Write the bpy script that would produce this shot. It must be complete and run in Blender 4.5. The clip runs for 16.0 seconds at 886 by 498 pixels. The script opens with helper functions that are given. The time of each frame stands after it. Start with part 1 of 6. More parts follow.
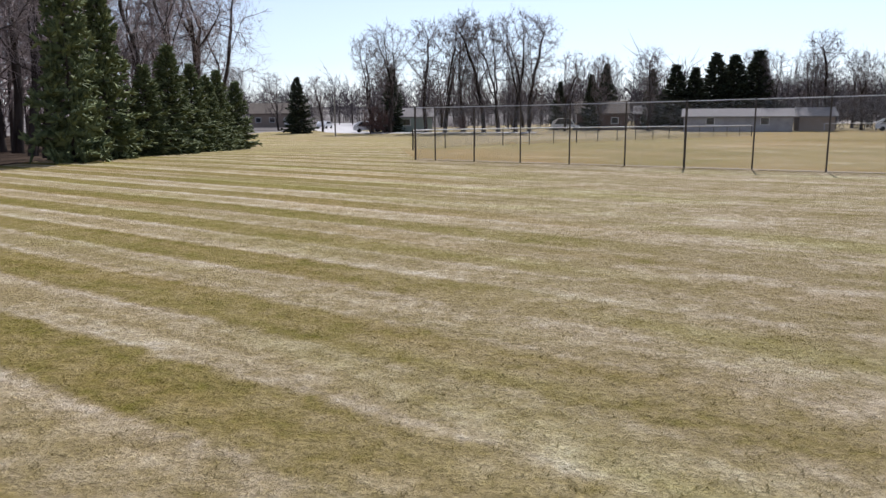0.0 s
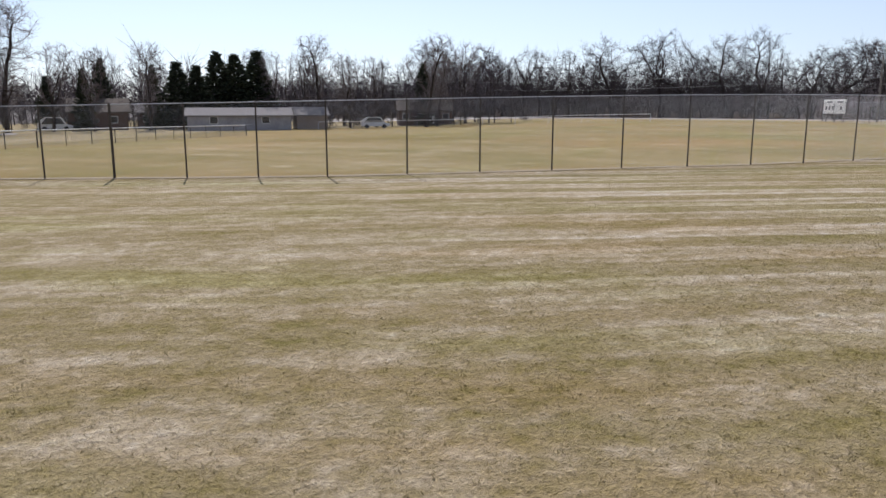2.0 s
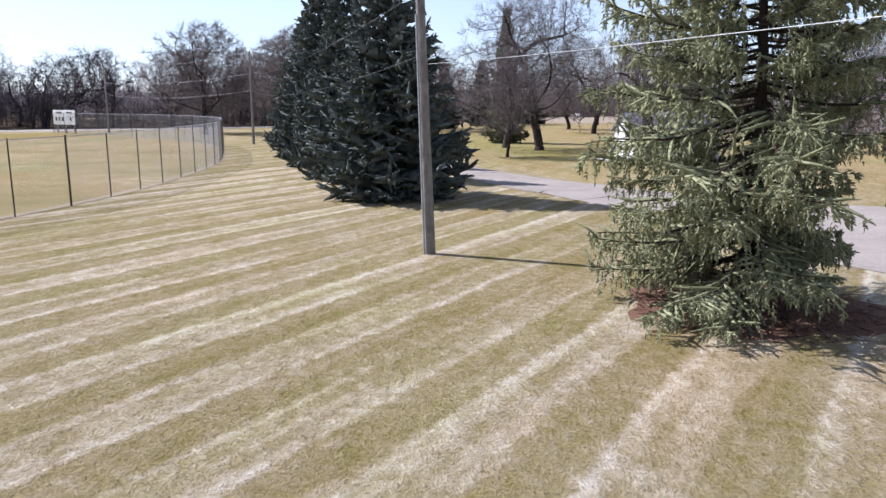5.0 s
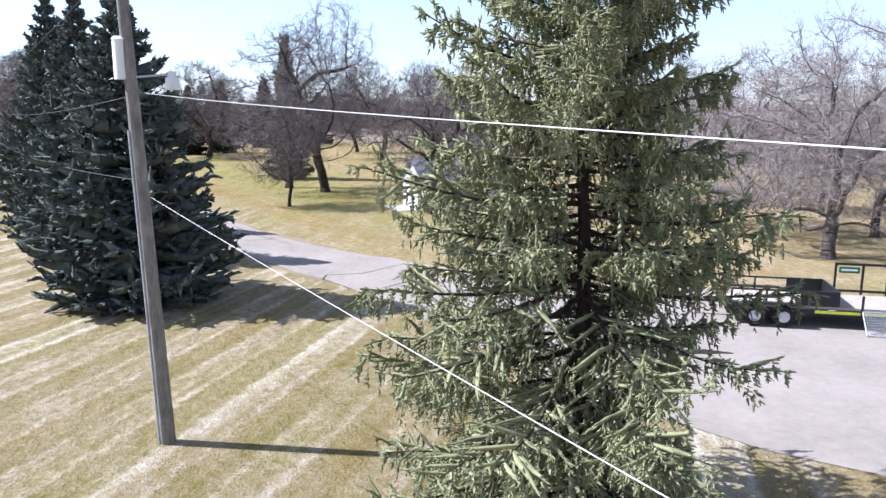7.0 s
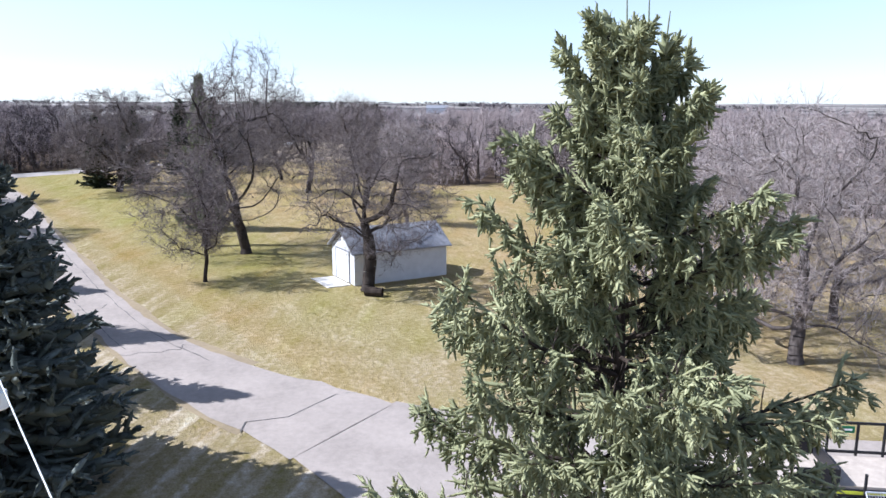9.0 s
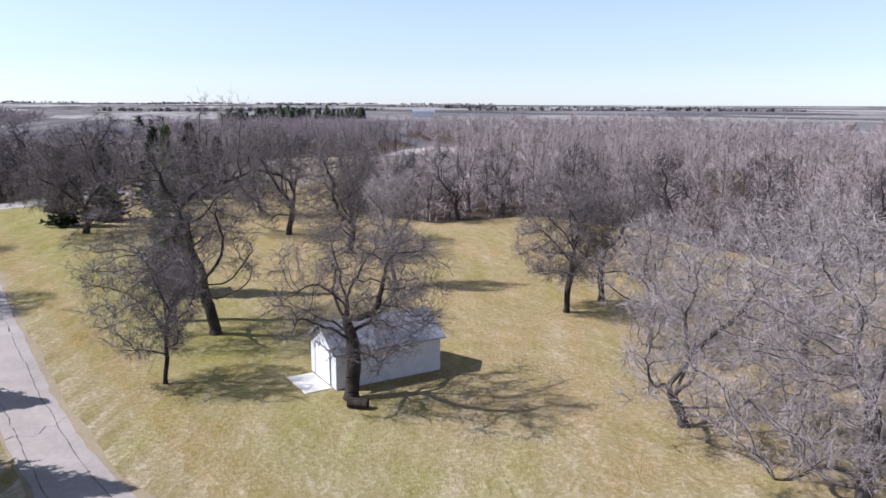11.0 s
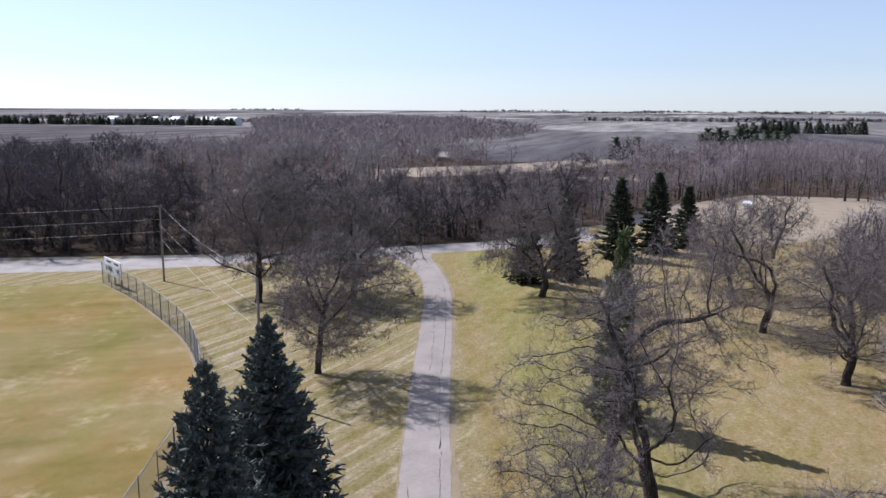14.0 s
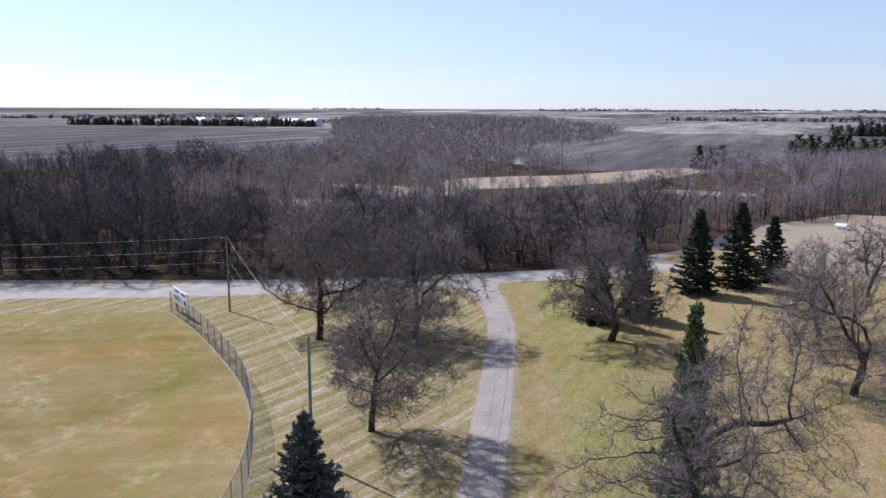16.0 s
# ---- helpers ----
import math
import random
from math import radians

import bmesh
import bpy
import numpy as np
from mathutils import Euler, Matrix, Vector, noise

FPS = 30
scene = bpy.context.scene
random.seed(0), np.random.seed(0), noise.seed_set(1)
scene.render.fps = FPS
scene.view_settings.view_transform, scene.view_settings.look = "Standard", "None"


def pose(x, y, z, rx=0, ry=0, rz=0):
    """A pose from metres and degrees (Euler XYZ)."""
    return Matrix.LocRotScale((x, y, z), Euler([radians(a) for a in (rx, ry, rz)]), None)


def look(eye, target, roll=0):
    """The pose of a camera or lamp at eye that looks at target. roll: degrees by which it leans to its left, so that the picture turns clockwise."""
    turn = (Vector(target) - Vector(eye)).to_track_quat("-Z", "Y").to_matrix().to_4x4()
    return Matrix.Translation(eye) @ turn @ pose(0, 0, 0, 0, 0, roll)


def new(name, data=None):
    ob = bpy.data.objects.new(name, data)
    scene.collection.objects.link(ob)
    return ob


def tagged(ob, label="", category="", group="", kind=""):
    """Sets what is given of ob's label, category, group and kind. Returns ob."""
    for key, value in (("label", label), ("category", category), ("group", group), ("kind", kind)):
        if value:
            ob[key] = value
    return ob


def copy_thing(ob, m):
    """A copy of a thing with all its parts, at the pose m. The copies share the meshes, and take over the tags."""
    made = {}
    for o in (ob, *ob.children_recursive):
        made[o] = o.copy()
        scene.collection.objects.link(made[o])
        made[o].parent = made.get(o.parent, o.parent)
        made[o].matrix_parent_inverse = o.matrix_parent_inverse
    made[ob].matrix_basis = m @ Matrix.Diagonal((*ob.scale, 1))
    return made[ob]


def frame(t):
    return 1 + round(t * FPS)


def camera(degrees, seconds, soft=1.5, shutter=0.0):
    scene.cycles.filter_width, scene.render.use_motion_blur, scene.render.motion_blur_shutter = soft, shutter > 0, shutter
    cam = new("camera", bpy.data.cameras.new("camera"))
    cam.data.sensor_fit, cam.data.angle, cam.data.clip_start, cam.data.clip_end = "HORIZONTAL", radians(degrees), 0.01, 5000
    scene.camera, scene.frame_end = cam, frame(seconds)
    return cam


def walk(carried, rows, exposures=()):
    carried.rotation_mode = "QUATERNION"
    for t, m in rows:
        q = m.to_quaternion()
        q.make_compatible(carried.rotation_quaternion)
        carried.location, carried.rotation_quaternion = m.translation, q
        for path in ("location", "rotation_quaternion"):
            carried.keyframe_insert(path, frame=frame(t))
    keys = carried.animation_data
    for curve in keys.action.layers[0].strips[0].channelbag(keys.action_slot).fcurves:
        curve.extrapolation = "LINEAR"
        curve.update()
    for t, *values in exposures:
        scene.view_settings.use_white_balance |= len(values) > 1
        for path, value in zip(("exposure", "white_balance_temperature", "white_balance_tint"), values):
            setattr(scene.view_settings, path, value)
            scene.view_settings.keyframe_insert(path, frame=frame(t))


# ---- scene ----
cam = camera(60.98, 16.0, soft=1.5)
PATH = [
    (0, (0.000, 0.000, 2.228, 79.51, 0.38, -0.10)),
    (0.5, (0.949, 0.293, 2.201, 79.23, 0.30, -7.57)),
    (1, (1.899, 0.588, 2.246, 79.14, 0.17, -15.87)),
    (1.5, (2.856, 0.873, 2.341, 79.15, 0.05, -25.09)),
    (2, (3.848, 1.121, 2.460, 79.19, -0.02, -34.55)),
    (2.5, (4.947, 1.343, 2.593, 79.21, -0.04, -43.99)),
    (3, (6.127, 1.475, 2.746, 79.20, -0.05, -53.22)),
    (3.5, (7.431, 1.435, 2.975, 79.18, 0.02, -62.52)),
    (4, (8.741, 1.184, 3.299, 79.11, 0.15, -72.01)),
    (4.5, (10.029, 0.895, 3.720, 79.08, 0.16, -80.16)),
    (5, (11.329, 0.615, 4.237, 79.06, 0.05, -86.18)),
    (5.2, (11.861, 0.506, 4.477, 79.10, -0.01, -88.55)),
    (7.3, (17.217, -0.327, 7.661, 79.42, -0.27, -102.81)),
    (7.5, (17.704, -0.391, 8.083, 79.40, -0.25, -103.32)),
    (8, (18.922, -0.551, 9.164, 79.35, -0.19, -104.68)),
    (8.5, (20.180, -0.752, 10.285, 79.27, -0.16, -106.01)),
    (9, (21.511, -0.991, 11.433, 79.21, -0.16, -107.37)),
    (9.5, (22.923, -1.296, 12.580, 79.20, -0.19, -108.42)),
    (9.7, (23.506, -1.424, 13.038, 79.22, -0.20, -108.62)),
    (11.8, (31.336, -3.073, 17.418, 79.34, -0.43, -107.83)),
    (12, (32.172, -3.110, 17.827, 79.35, -0.43, -106.24)),
    (12.5, (34.296, -3.162, 18.853, 79.45, -0.40, -96.25)),
    (13, (36.582, -3.211, 19.918, 79.55, -0.35, -85.46)),
    (13.5, (38.977, -3.162, 21.012, 79.57, -0.33, -78.80)),
    (14, (41.227, -3.073, 22.117, 79.62, -0.33, -73.63)),
    (14.5, (43.005, -3.108, 23.210, 79.62, -0.33, -69.45)),
    (15, (44.146, -3.169, 24.254, 79.62, -0.36, -68.15)),
    (15.5, (44.749, -3.206, 25.273, 79.55, -0.31, -67.91)),
    (16, (45.110, -3.226, 26.296, 79.46, -0.23, -67.75)),
]
EXPOSURES = [(0,0.26,5980,13),(3.0,0.15,6080,14),(5.0,0.68,5700,15),(7.3,1.03,5520,12),(9.7,0.76,5520,11),(11.8,0.47,5720,15),(16,0.27,5600,13)]
walk(cam, [(t, pose(*p)) for t, p in PATH], EXPOSURES)

# ---- light ----
SUN_AZ, SUN_EL = 18.5, 46.0     # degrees clockwise from +y, and above the horizon
world = bpy.data.worlds.new("sky")
scene.world = world
world.use_nodes = True
wn, wl = world.node_tree.nodes, world.node_tree.links
sky = wn.new("ShaderNodeTexSky")
sky.sky_type = "NISHITA"
sky.sun_disc = False
sky.sun_elevation, sky.sun_rotation = radians(SUN_EL), radians(SUN_AZ)
sky.altitude, sky.air_density, sky.dust_density, sky.ozone_density = 300, 1.0, 0.25, 2.5
wn["Background"].inputs["Strength"].default_value = 0.097
pale = wn.new("ShaderNodeHueSaturation")
pale.inputs["Saturation"].default_value = 0.52
wl.new(sky.outputs["Color"], pale.inputs["Color"])
tint = wn.new("ShaderNodeMix")
tint.data_type, tint.blend_type = "RGBA", "MULTIPLY"
tint.inputs[0].default_value, tint.inputs[7].default_value = 1.0, (0.97, 1.0, 1.06, 1.0)
wl.new(pale.outputs["Color"], tint.inputs[6])
wl.new(tint.outputs[2], wn["Background"].inputs["Color"])
sun_data = bpy.data.lights.new("sun", "SUN")
sun_data.energy, sun_data.angle, sun_data.color = 5.0, radians(0.53), (1.0, 0.95, 0.89)
sun = new("sun", sun_data)
_a, _e = radians(SUN_AZ), radians(SUN_EL)
sun.matrix_world = look((math.sin(_a) * math.cos(_e) * 200, math.cos(_a) * math.cos(_e) * 200, math.sin(_e) * 200), (0, 0, 0))


# ---- materials ----
class Mat:
    """A small wrapper round a node material."""

    def __init__(self, name, rough=0.8, spec=0.3, metal=0.0):
        self.m = bpy.data.materials.new(name)
        self.m.use_nodes = True
        self.t = self.m.node_tree
        self.b = self.t.nodes["Principled BSDF"]
        self.b.inputs["Roughness"].default_value = rough
        self.b.inputs["Specular IOR Level"].default_value = spec
        self.b.inputs["Metallic"].default_value = metal
        self.pos = None

    def node(self, kind, **kw):
        n = self.t.nodes.new(kind)
        for k, v in kw.items():
            n.inputs[k].default_value = v
        return n

    def link(self, a, b):
        self.t.links.new(a, b)

    def place(self):
        if self.pos is None:
            self.pos = self.t.nodes.new("ShaderNodeNewGeometry").outputs["Position"]
        return self.pos

    def local(self):
        return self.t.nodes.new("ShaderNodeTexCoord").outputs["Object"]

    def mapped(self, vec, scale=(1, 1, 1), rot=0.0):
        n = self.t.nodes.new("ShaderNodeMapping")
        n.vector_type = "POINT"
        n.inputs["Scale"].default_value = scale
        n.inputs["Rotation"].default_value = (0, 0, radians(rot))
        self.link(vec, n.inputs["Vector"])
        return n.outputs["Vector"]

    def noise(self, vec, scale, detail=3.0, rough=0.6, dist=0.0):
        n = self.node("ShaderNodeTexNoise", Scale=scale, Detail=detail, Roughness=rough, Distortion=dist)
        self.link(vec, n.inputs["Vector"])
        return n.outputs["Fac"]

    def ramp(self, fac, stops):
        n = self.t.nodes.new("ShaderNodeValToRGB")
        el = n.color_ramp.elements
        while len(el) < len(stops):
            el.new(0.5)
        for e, (p, c) in zip(el, stops):
            e.position, e.color = p, (*c, 1.0) if len(c) == 3 else c
        self.link(fac, n.inputs["Fac"])
        return n.outputs["Color"]

    def mix(self, fac, a, b, mode="MIX"):
        n = self.t.nodes.new("ShaderNodeMix")
        n.data_type, n.blend_type = "RGBA", mode
        for sock, v in ((n.inputs[0], fac), (n.inputs[6], a), (n.inputs[7], b)):
            if isinstance(v, (int, float)):
                sock.default_value = v
            elif isinstance(v, tuple):
                sock.default_value = (*v, 1.0)
            else:
                self.link(v, sock)
        return n.outputs[2]

    def math(self, op, a, b=0.0, c=0.0):
        n = self.t.nodes.new("ShaderNodeMath")
        n.operation = op
        for sock, v in zip(n.inputs, (a, b, c)):
            if isinstance(v, (int, float)):
                sock.default_value = v
            else:
                self.link(v, sock)
        return n.outputs[0]

    def colour(self, c):
        if isinstance(c, tuple):
            self.b.inputs["Base Color"].default_value = (*c, 1.0)
        else:
            self.link(c, self.b.inputs["Base Color"])
        return self

    def bump(self, h, strength=0.4, dist=0.02):
        n = self.node("ShaderNodeBump", Strength=strength, Distance=dist)
        self.link(h, n.inputs["Height"])
        self.link(n.outputs["Normal"], self.b.inputs["Normal"])
        return self


def plain(name, col, rough=0.6, metal=0.0, spec=0.3, var=0.12, scale=6.0, bump=0.15):
    """One colour with two scales of wear."""
    m = Mat(name, rough, spec, metal)
    v = m.local()
    n1, n2 = m.noise(v, scale, 4), m.noise(v, scale * 9, 3)
    f = m.math("ADD", m.math("MULTIPLY", n1, 0.65), m.math("MULTIPLY", n2, 0.35))
    lo, hi = tuple(c * (1 - var * 2) for c in col), tuple(min(1, c * (1 + var * 1.6)) for c in col)
    m.colour(m.ramp(f, [(0.3, lo), (0.7, hi)]))
    m.bump(n2, bump, 0.01)
    return m.m


STRIPE = 28.0     # degrees by which the mower's lines turn from the x axis, clockwise, on the near lawn


def lawn_tone(m):
    """The colour of the mown lawn: paired pale lines of dry clippings 2.18 m apart, broken by tufts and patches."""
    p = m.place()
    sep = m.t.nodes.new("ShaderNodeSeparateXYZ")
    m.link(p, sep.inputs[0])
    x, y = sep.outputs[0], sep.outputs[1]
    # the lines swing slowly towards the x axis as they run east
    u = m.math("MINIMUM", m.math("MAXIMUM", m.math("SUBTRACT", x, 40.0), 0.0), 90.0)
    g = m.math("SUBTRACT", m.math("MULTIPLY", x, 0.5317), m.math("MULTIPLY", m.math("MULTIPLY", u, u), 0.0024))
    g = m.math("SUBTRACT", g, m.math("MULTIPLY", m.math("MAXIMUM", m.math("SUBTRACT", x, 130.0), 0.0), 0.432))
    s = m.math("MULTIPLY", m.math("ADD", y, g), 0.883)
    s = m.math("SUBTRACT", s, m.math("MULTIPLY", m.math("MAXIMUM", m.math("SUBTRACT", 8.0, x), 0.0), 0.135))
    wob = m.math("MULTIPLY", m.math("SUBTRACT", m.noise(p, 0.11, 2.0, 0.5), 0.5), 0.55)
    edge = m.math("MULTIPLY", m.math("SUBTRACT", m.noise(p, 2.6, 3.0, 0.6), 0.5), 0.42)
    row = m.math("ADD", m.math("DIVIDE", m.math("SUBTRACT", m.math("ADD", s, wob), 8.15), 2.18), 0.5)
    ph = m.math("FRACT", m.math("ADD", row, m.math("MULTIPLY", edge, 0.45)))
    g3 = lambda v: (v, v, v)
    band = m.ramp(ph, [(0.0, g3(0.10)), (0.19, g3(0.16)), (0.27, g3(0.92)), (0.34, g3(0.66)), (0.50, g3(0.52)), (0.64, g3(0.70)), (0.72, g3(0.98)), (0.80, g3(0.20)), (1.0, g3(0.10))])
    comb = m.t.nodes.new("ShaderNodeCombineXYZ")
    m.link(m.math("MULTIPLY", x, 0.045), comb.inputs[0])
    m.link(m.math("MULTIPLY", s, 0.50), comb.inputs[1])
    lanes = m.noise(comb.outputs[0], 1.0, 3.0, 0.55)
    comb2 = m.t.nodes.new("ShaderNodeCombineXYZ")
    m.link(m.math("MULTIPLY", x, 0.16), comb2.inputs[0])
    m.link(m.math("MULTIPLY", s, 2.6), comb2.inputs[1])
    fine = m.noise(comb2.outputs[0], 1.0, 2.0, 0.6)
    # the lines show best towards the drive and on the western lawn, and fade on the rough grass between
    east = m.ramp(m.math("MULTIPLY", m.math("SUBTRACT", x, m.math("MULTIPLY", y, 0.30)), 0.05), [(0.20, g3(0.20)), (0.75, g3(1.0))])
    west = m.ramp(m.math("MULTIPLY_ADD", m.math("SUBTRACT", 4.5, x), 0.10, 0.0), [(0.0, g3(0)), (0.75, g3(1.0))])
    short = m.math("MAXIMUM", east, west)
    vis = m.math("MULTIPLY", short, m.ramp(lanes, [(0.30, g3(0.45)), (0.62, g3(1.0))]))
    # beyond the drive the mower went along it, and left fainter lines
    side = m.math("SUBTRACT", y, m.math("MULTIPLY_ADD", x, 0.342, -21.0))
    north = m.ramp(m.math("MULTIPLY_ADD", side, 0.25, 0.5), [(0.2, g3(0)), (0.8, g3(1))])
    far = m.ramp(m.math("MULTIPLY_ADD", x, 0.02, -1.0), [(0.0, g3(0)), (0.6, g3(1))])
    vis = m.math("MULTIPLY", m.math("MULTIPLY", vis, north), m.math("MULTIPLY_ADD", far, -0.35, 1.0))
    v = m.math("MULTIPLY_ADD", m.math("MULTIPLY", m.math("SUBTRACT", band, 0.50), vis), m.math("MULTIPLY_ADD", west, 0.17, 0.38), m.math("MULTIPLY_ADD", east, 0.035, 0.665))
    v = m.math("ADD", v, m.math("MULTIPLY", m.math("SUBTRACT", lanes, 0.5), m.math("MULTIPLY_ADD", north, 0.30, 0.22)))
    v = m.math("ADD", v, m.math("MULTIPLY", m.math("SUBTRACT", fine, 0.5), m.math("MULTIPLY_ADD", north, 0.26, 0.08)))
    along = m.noise(m.mapped(m.mapped(p, (1, 1, 1), -19), (0.02, 0.35, 0)), 1.0, 2.0, 0.5)
    v = m.math("ADD", v, m.math("MULTIPLY", m.math("MULTIPLY", m.math("SUBTRACT", along, 0.5), 0.14), m.math("SUBTRACT", 1.0, north)))
    # the park lawn is evener, brown along the drive's edge and greener past it
    park = m.math("SUBTRACT", 1.0, north)
    v = m.math("SUBTRACT", v, m.math("MULTIPLY_ADD", park, 0.015, m.math("MULTIPLY", far, 0.075)))
    tuft = m.noise(p, 3.2, 5.0, 0.70)
    clump = m.noise(m.mapped(p, (0.6, 1, 1), STRIPE), 0.9, 4.0, 0.62)
    v = m.math("ADD", v, m.math("MULTIPLY", m.math("SUBTRACT", tuft, 0.5), 0.75))
    v = m.math("ADD", v, m.math("MULTIPLY", m.math("SUBTRACT", clump, 0.5), m.math("MULTIPLY_ADD", short, -0.30, 0.75)))
    col = m.ramp(v, [(0.18, (0.110, 0.100, 0.018)), (0.36, (0.165, 0.142, 0.034)), (0.52, (0.235, 0.186, 0.080)), (0.68, (0.302, 0.240, 0.137)), (0.84, (0.425, 0.350, 0.245)), (1.0, (0.560, 0.495, 0.395))])
    col = m.mix(m.math("MULTIPLY", east, north), col, m.mix(1.0, col, (0.985, 1.0, 1.05), "MULTIPLY"))
    col = m.mix(m.math("MULTIPLY", west, m.math("MULTIPLY", m.math("SUBTRACT", 1.0, band), 0.8)), col, m.mix(1.0, col, (0.97, 0.95, 0.66), "MULTIPLY"))
    # greener and browner stretches of single rows
    comb3 = m.t.nodes.new("ShaderNodeCombineXYZ")
    m.link(m.math("MULTIPLY", x, 0.10), comb3.inputs[0])
    m.link(m.math("MULTIPLY", s, 0.42), comb3.inputs[1])
    hue = m.noise(comb3.outputs[0], 1.0, 3.0, 0.6)
    col = m.mix(m.math("MULTIPLY", m.ramp(hue, [(0.50, g3(0)), (0.68, g3(0.8))]), m.math("MULTIPLY_ADD", east, -0.45, 1.0)), col, m.mix(1.0, col, (0.84, 0.92, 0.52), "MULTIPLY"))
    col = m.mix(m.ramp(hue, [(0.32, g3(0.7)), (0.46, g3(0))]), col, m.mix(1.0, col, (1.0, 0.92, 0.80), "MULTIPLY"))
    brown = m.ramp(m.math("MULTIPLY_ADD", m.math("ADD", side, wob), -0.08, 0.0), [(0.10, g3(0.0)), (0.16, g3(0.75)), (0.30, g3(0.45)), (0.42, g3(0.0))])
    col = m.mix(brown, col, m.mix(1.0, col, (1.0, 0.93, 0.82), "MULTIPLY"))
    col = m.mix(m.math("MULTIPLY", park, m.ramp(m.noise(p, 0.07, 3.0, 0.6), [(0.40, g3(0.1)), (0.62, g3(0.75))])), col, m.mix(1.0, col, (0.95, 0.98, 0.90), "MULTIPLY"))
    # the park lawn beyond the drive has greened beside it
    olive = m.ramp(m.math("MULTIPLY_ADD", m.math("ADD", side, m.math("MULTIPLY", wob, 6.0)), -0.03, 0.0), [(0.10, g3(0.0)), (0.20, g3(0.9)), (0.36, g3(0.8)), (0.52, g3(0.0))])
    col = m.mix(m.math("MULTIPLY", far, olive), col, m.mix(1.0, col, (0.90, 0.97, 0.74), "MULTIPLY"))
    # and lies dry and tan away from it
    dry = m.math("MULTIPLY", m.ramp(m.math("MULTIPLY_ADD", side, -0.03, 0.0), [(0.30, g3(0.0)), (0.66, g3(1.0))]), m.ramp(m.noise(p, 0.09, 4.0, 0.65), [(0.36, g3(0.25)), (0.60, g3(1.0))]))
    col = m.mix(dry, col, m.mix(1.0, col, (1.08, 1.01, 1.02), "MULTIPLY"))
    return col, tuft


def make_lawn():
    m = Mat("mown_lawn", 0.95, 0.08)
    col, tuft = lawn_tone(m)
    # blade-fine tone; its dark specks put the shade between tufts into the colour
    blade = m.noise(m.place(), 15.0, 5.0, 0.80)
    col = m.mix(0.9, col, m.ramp(blade, [(0.28, (0.42, 0.40, 0.36)), (0.45, (0.95, 0.94, 0.93)), (0.72, (1.5, 1.48, 1.42))]), "MULTIPLY")
    m.colour(col)
    m.bump(m.math("ADD", blade, m.math("MULTIPLY", tuft, 2.0)), 0.9, 0.07)
    return m.m


def make_blades():
    """Grass blades take the lawn's colour, each a little lighter or darker."""
    m = Mat("dry_grass_blades", 0.9, 0.1)
    col, _ = lawn_tone(m)
    g = m.t.nodes.new("ShaderNodeNewGeometry")
    m.colour(m.mix(1.0, col, m.ramp(g.outputs["Random Per Island"], [(0.0, (0.85, 0.85, 0.70)), (0.5, (1.20, 1.18, 1.05)), (1.0, (1.65, 1.62, 1.48))]), "MULTIPLY"))
    return m.m


def make_field():
    m = Mat("ball_field_turf", 0.95, 0.08)
    p = m.place()
    a = m.noise(p, 0.07, 4.0, 0.6, 0.6)
    b = m.noise(p, 0.5, 4.0, 0.65)
    c = m.noise(p, 9.0, 4.0, 0.7)
    lanes = m.noise(m.mapped(m.mapped(p, (1, 1, 1), 62), (0.03, 0.5, 0)), 1.0, 1.5, 0.5)
    s = m.math("ADD", m.math("MULTIPLY", a, 0.45), m.math("ADD", m.math("MULTIPLY", b, 0.25), m.math("ADD", m.math("MULTIPLY", c, 0.18), m.math("MULTIPLY", lanes, 0.2))))
    col = m.ramp(s, [(0.38, (0.150, 0.126, 0.036)), (0.50, (0.222, 0.172, 0.064)), (0.60, (0.272, 0.206, 0.094)), (0.70, (0.37, 0.292, 0.170))])
    bare = m.math("MULTIPLY", m.ramp(m.noise(p, 0.16, 4.0, 0.65), [(0.52, (0, 0, 0)), (0.66, (1, 1, 1))]), m.ramp(m.noise(p, 1.1, 3.0, 0.6), [(0.40, (0, 0, 0)), (0.62, (0.85, 0.85, 0.85))]))
    col = m.mix(bare, col, (0.40, 0.325, 0.205))
    g3 = lambda v: (v, v, v)
    col = m.mix(m.ramp(m.noise(p, 0.045, 4.0, 0.6), [(0.45, g3(0)), (0.62, g3(0.85))]), col, m.mix(1.0, col, (1.05, 0.90, 0.78), "MULTIPLY"))
    col = m.mix(m.ramp(m.noise(m.mapped(m.mapped(p, (1, 1, 1), -35), (0.02, 0.14, 0)), 1.0, 3.0, 0.6), [(0.48, g3(0)), (0.66, g3(0.8))]), col, m.mix(1.0, col, (0.88, 0.97, 0.72), "MULTIPLY"))
    m.colour(m.mix(0.8, col, m.ramp(m.noise(p, 26, 3, 0.7), [(0.3, (0.6, 0.6, 0.58)), (0.7, (1.2, 1.2, 1.18))]), "MULTIPLY"))
    m.bump(c, 0.5, 0.05)
    return m.m


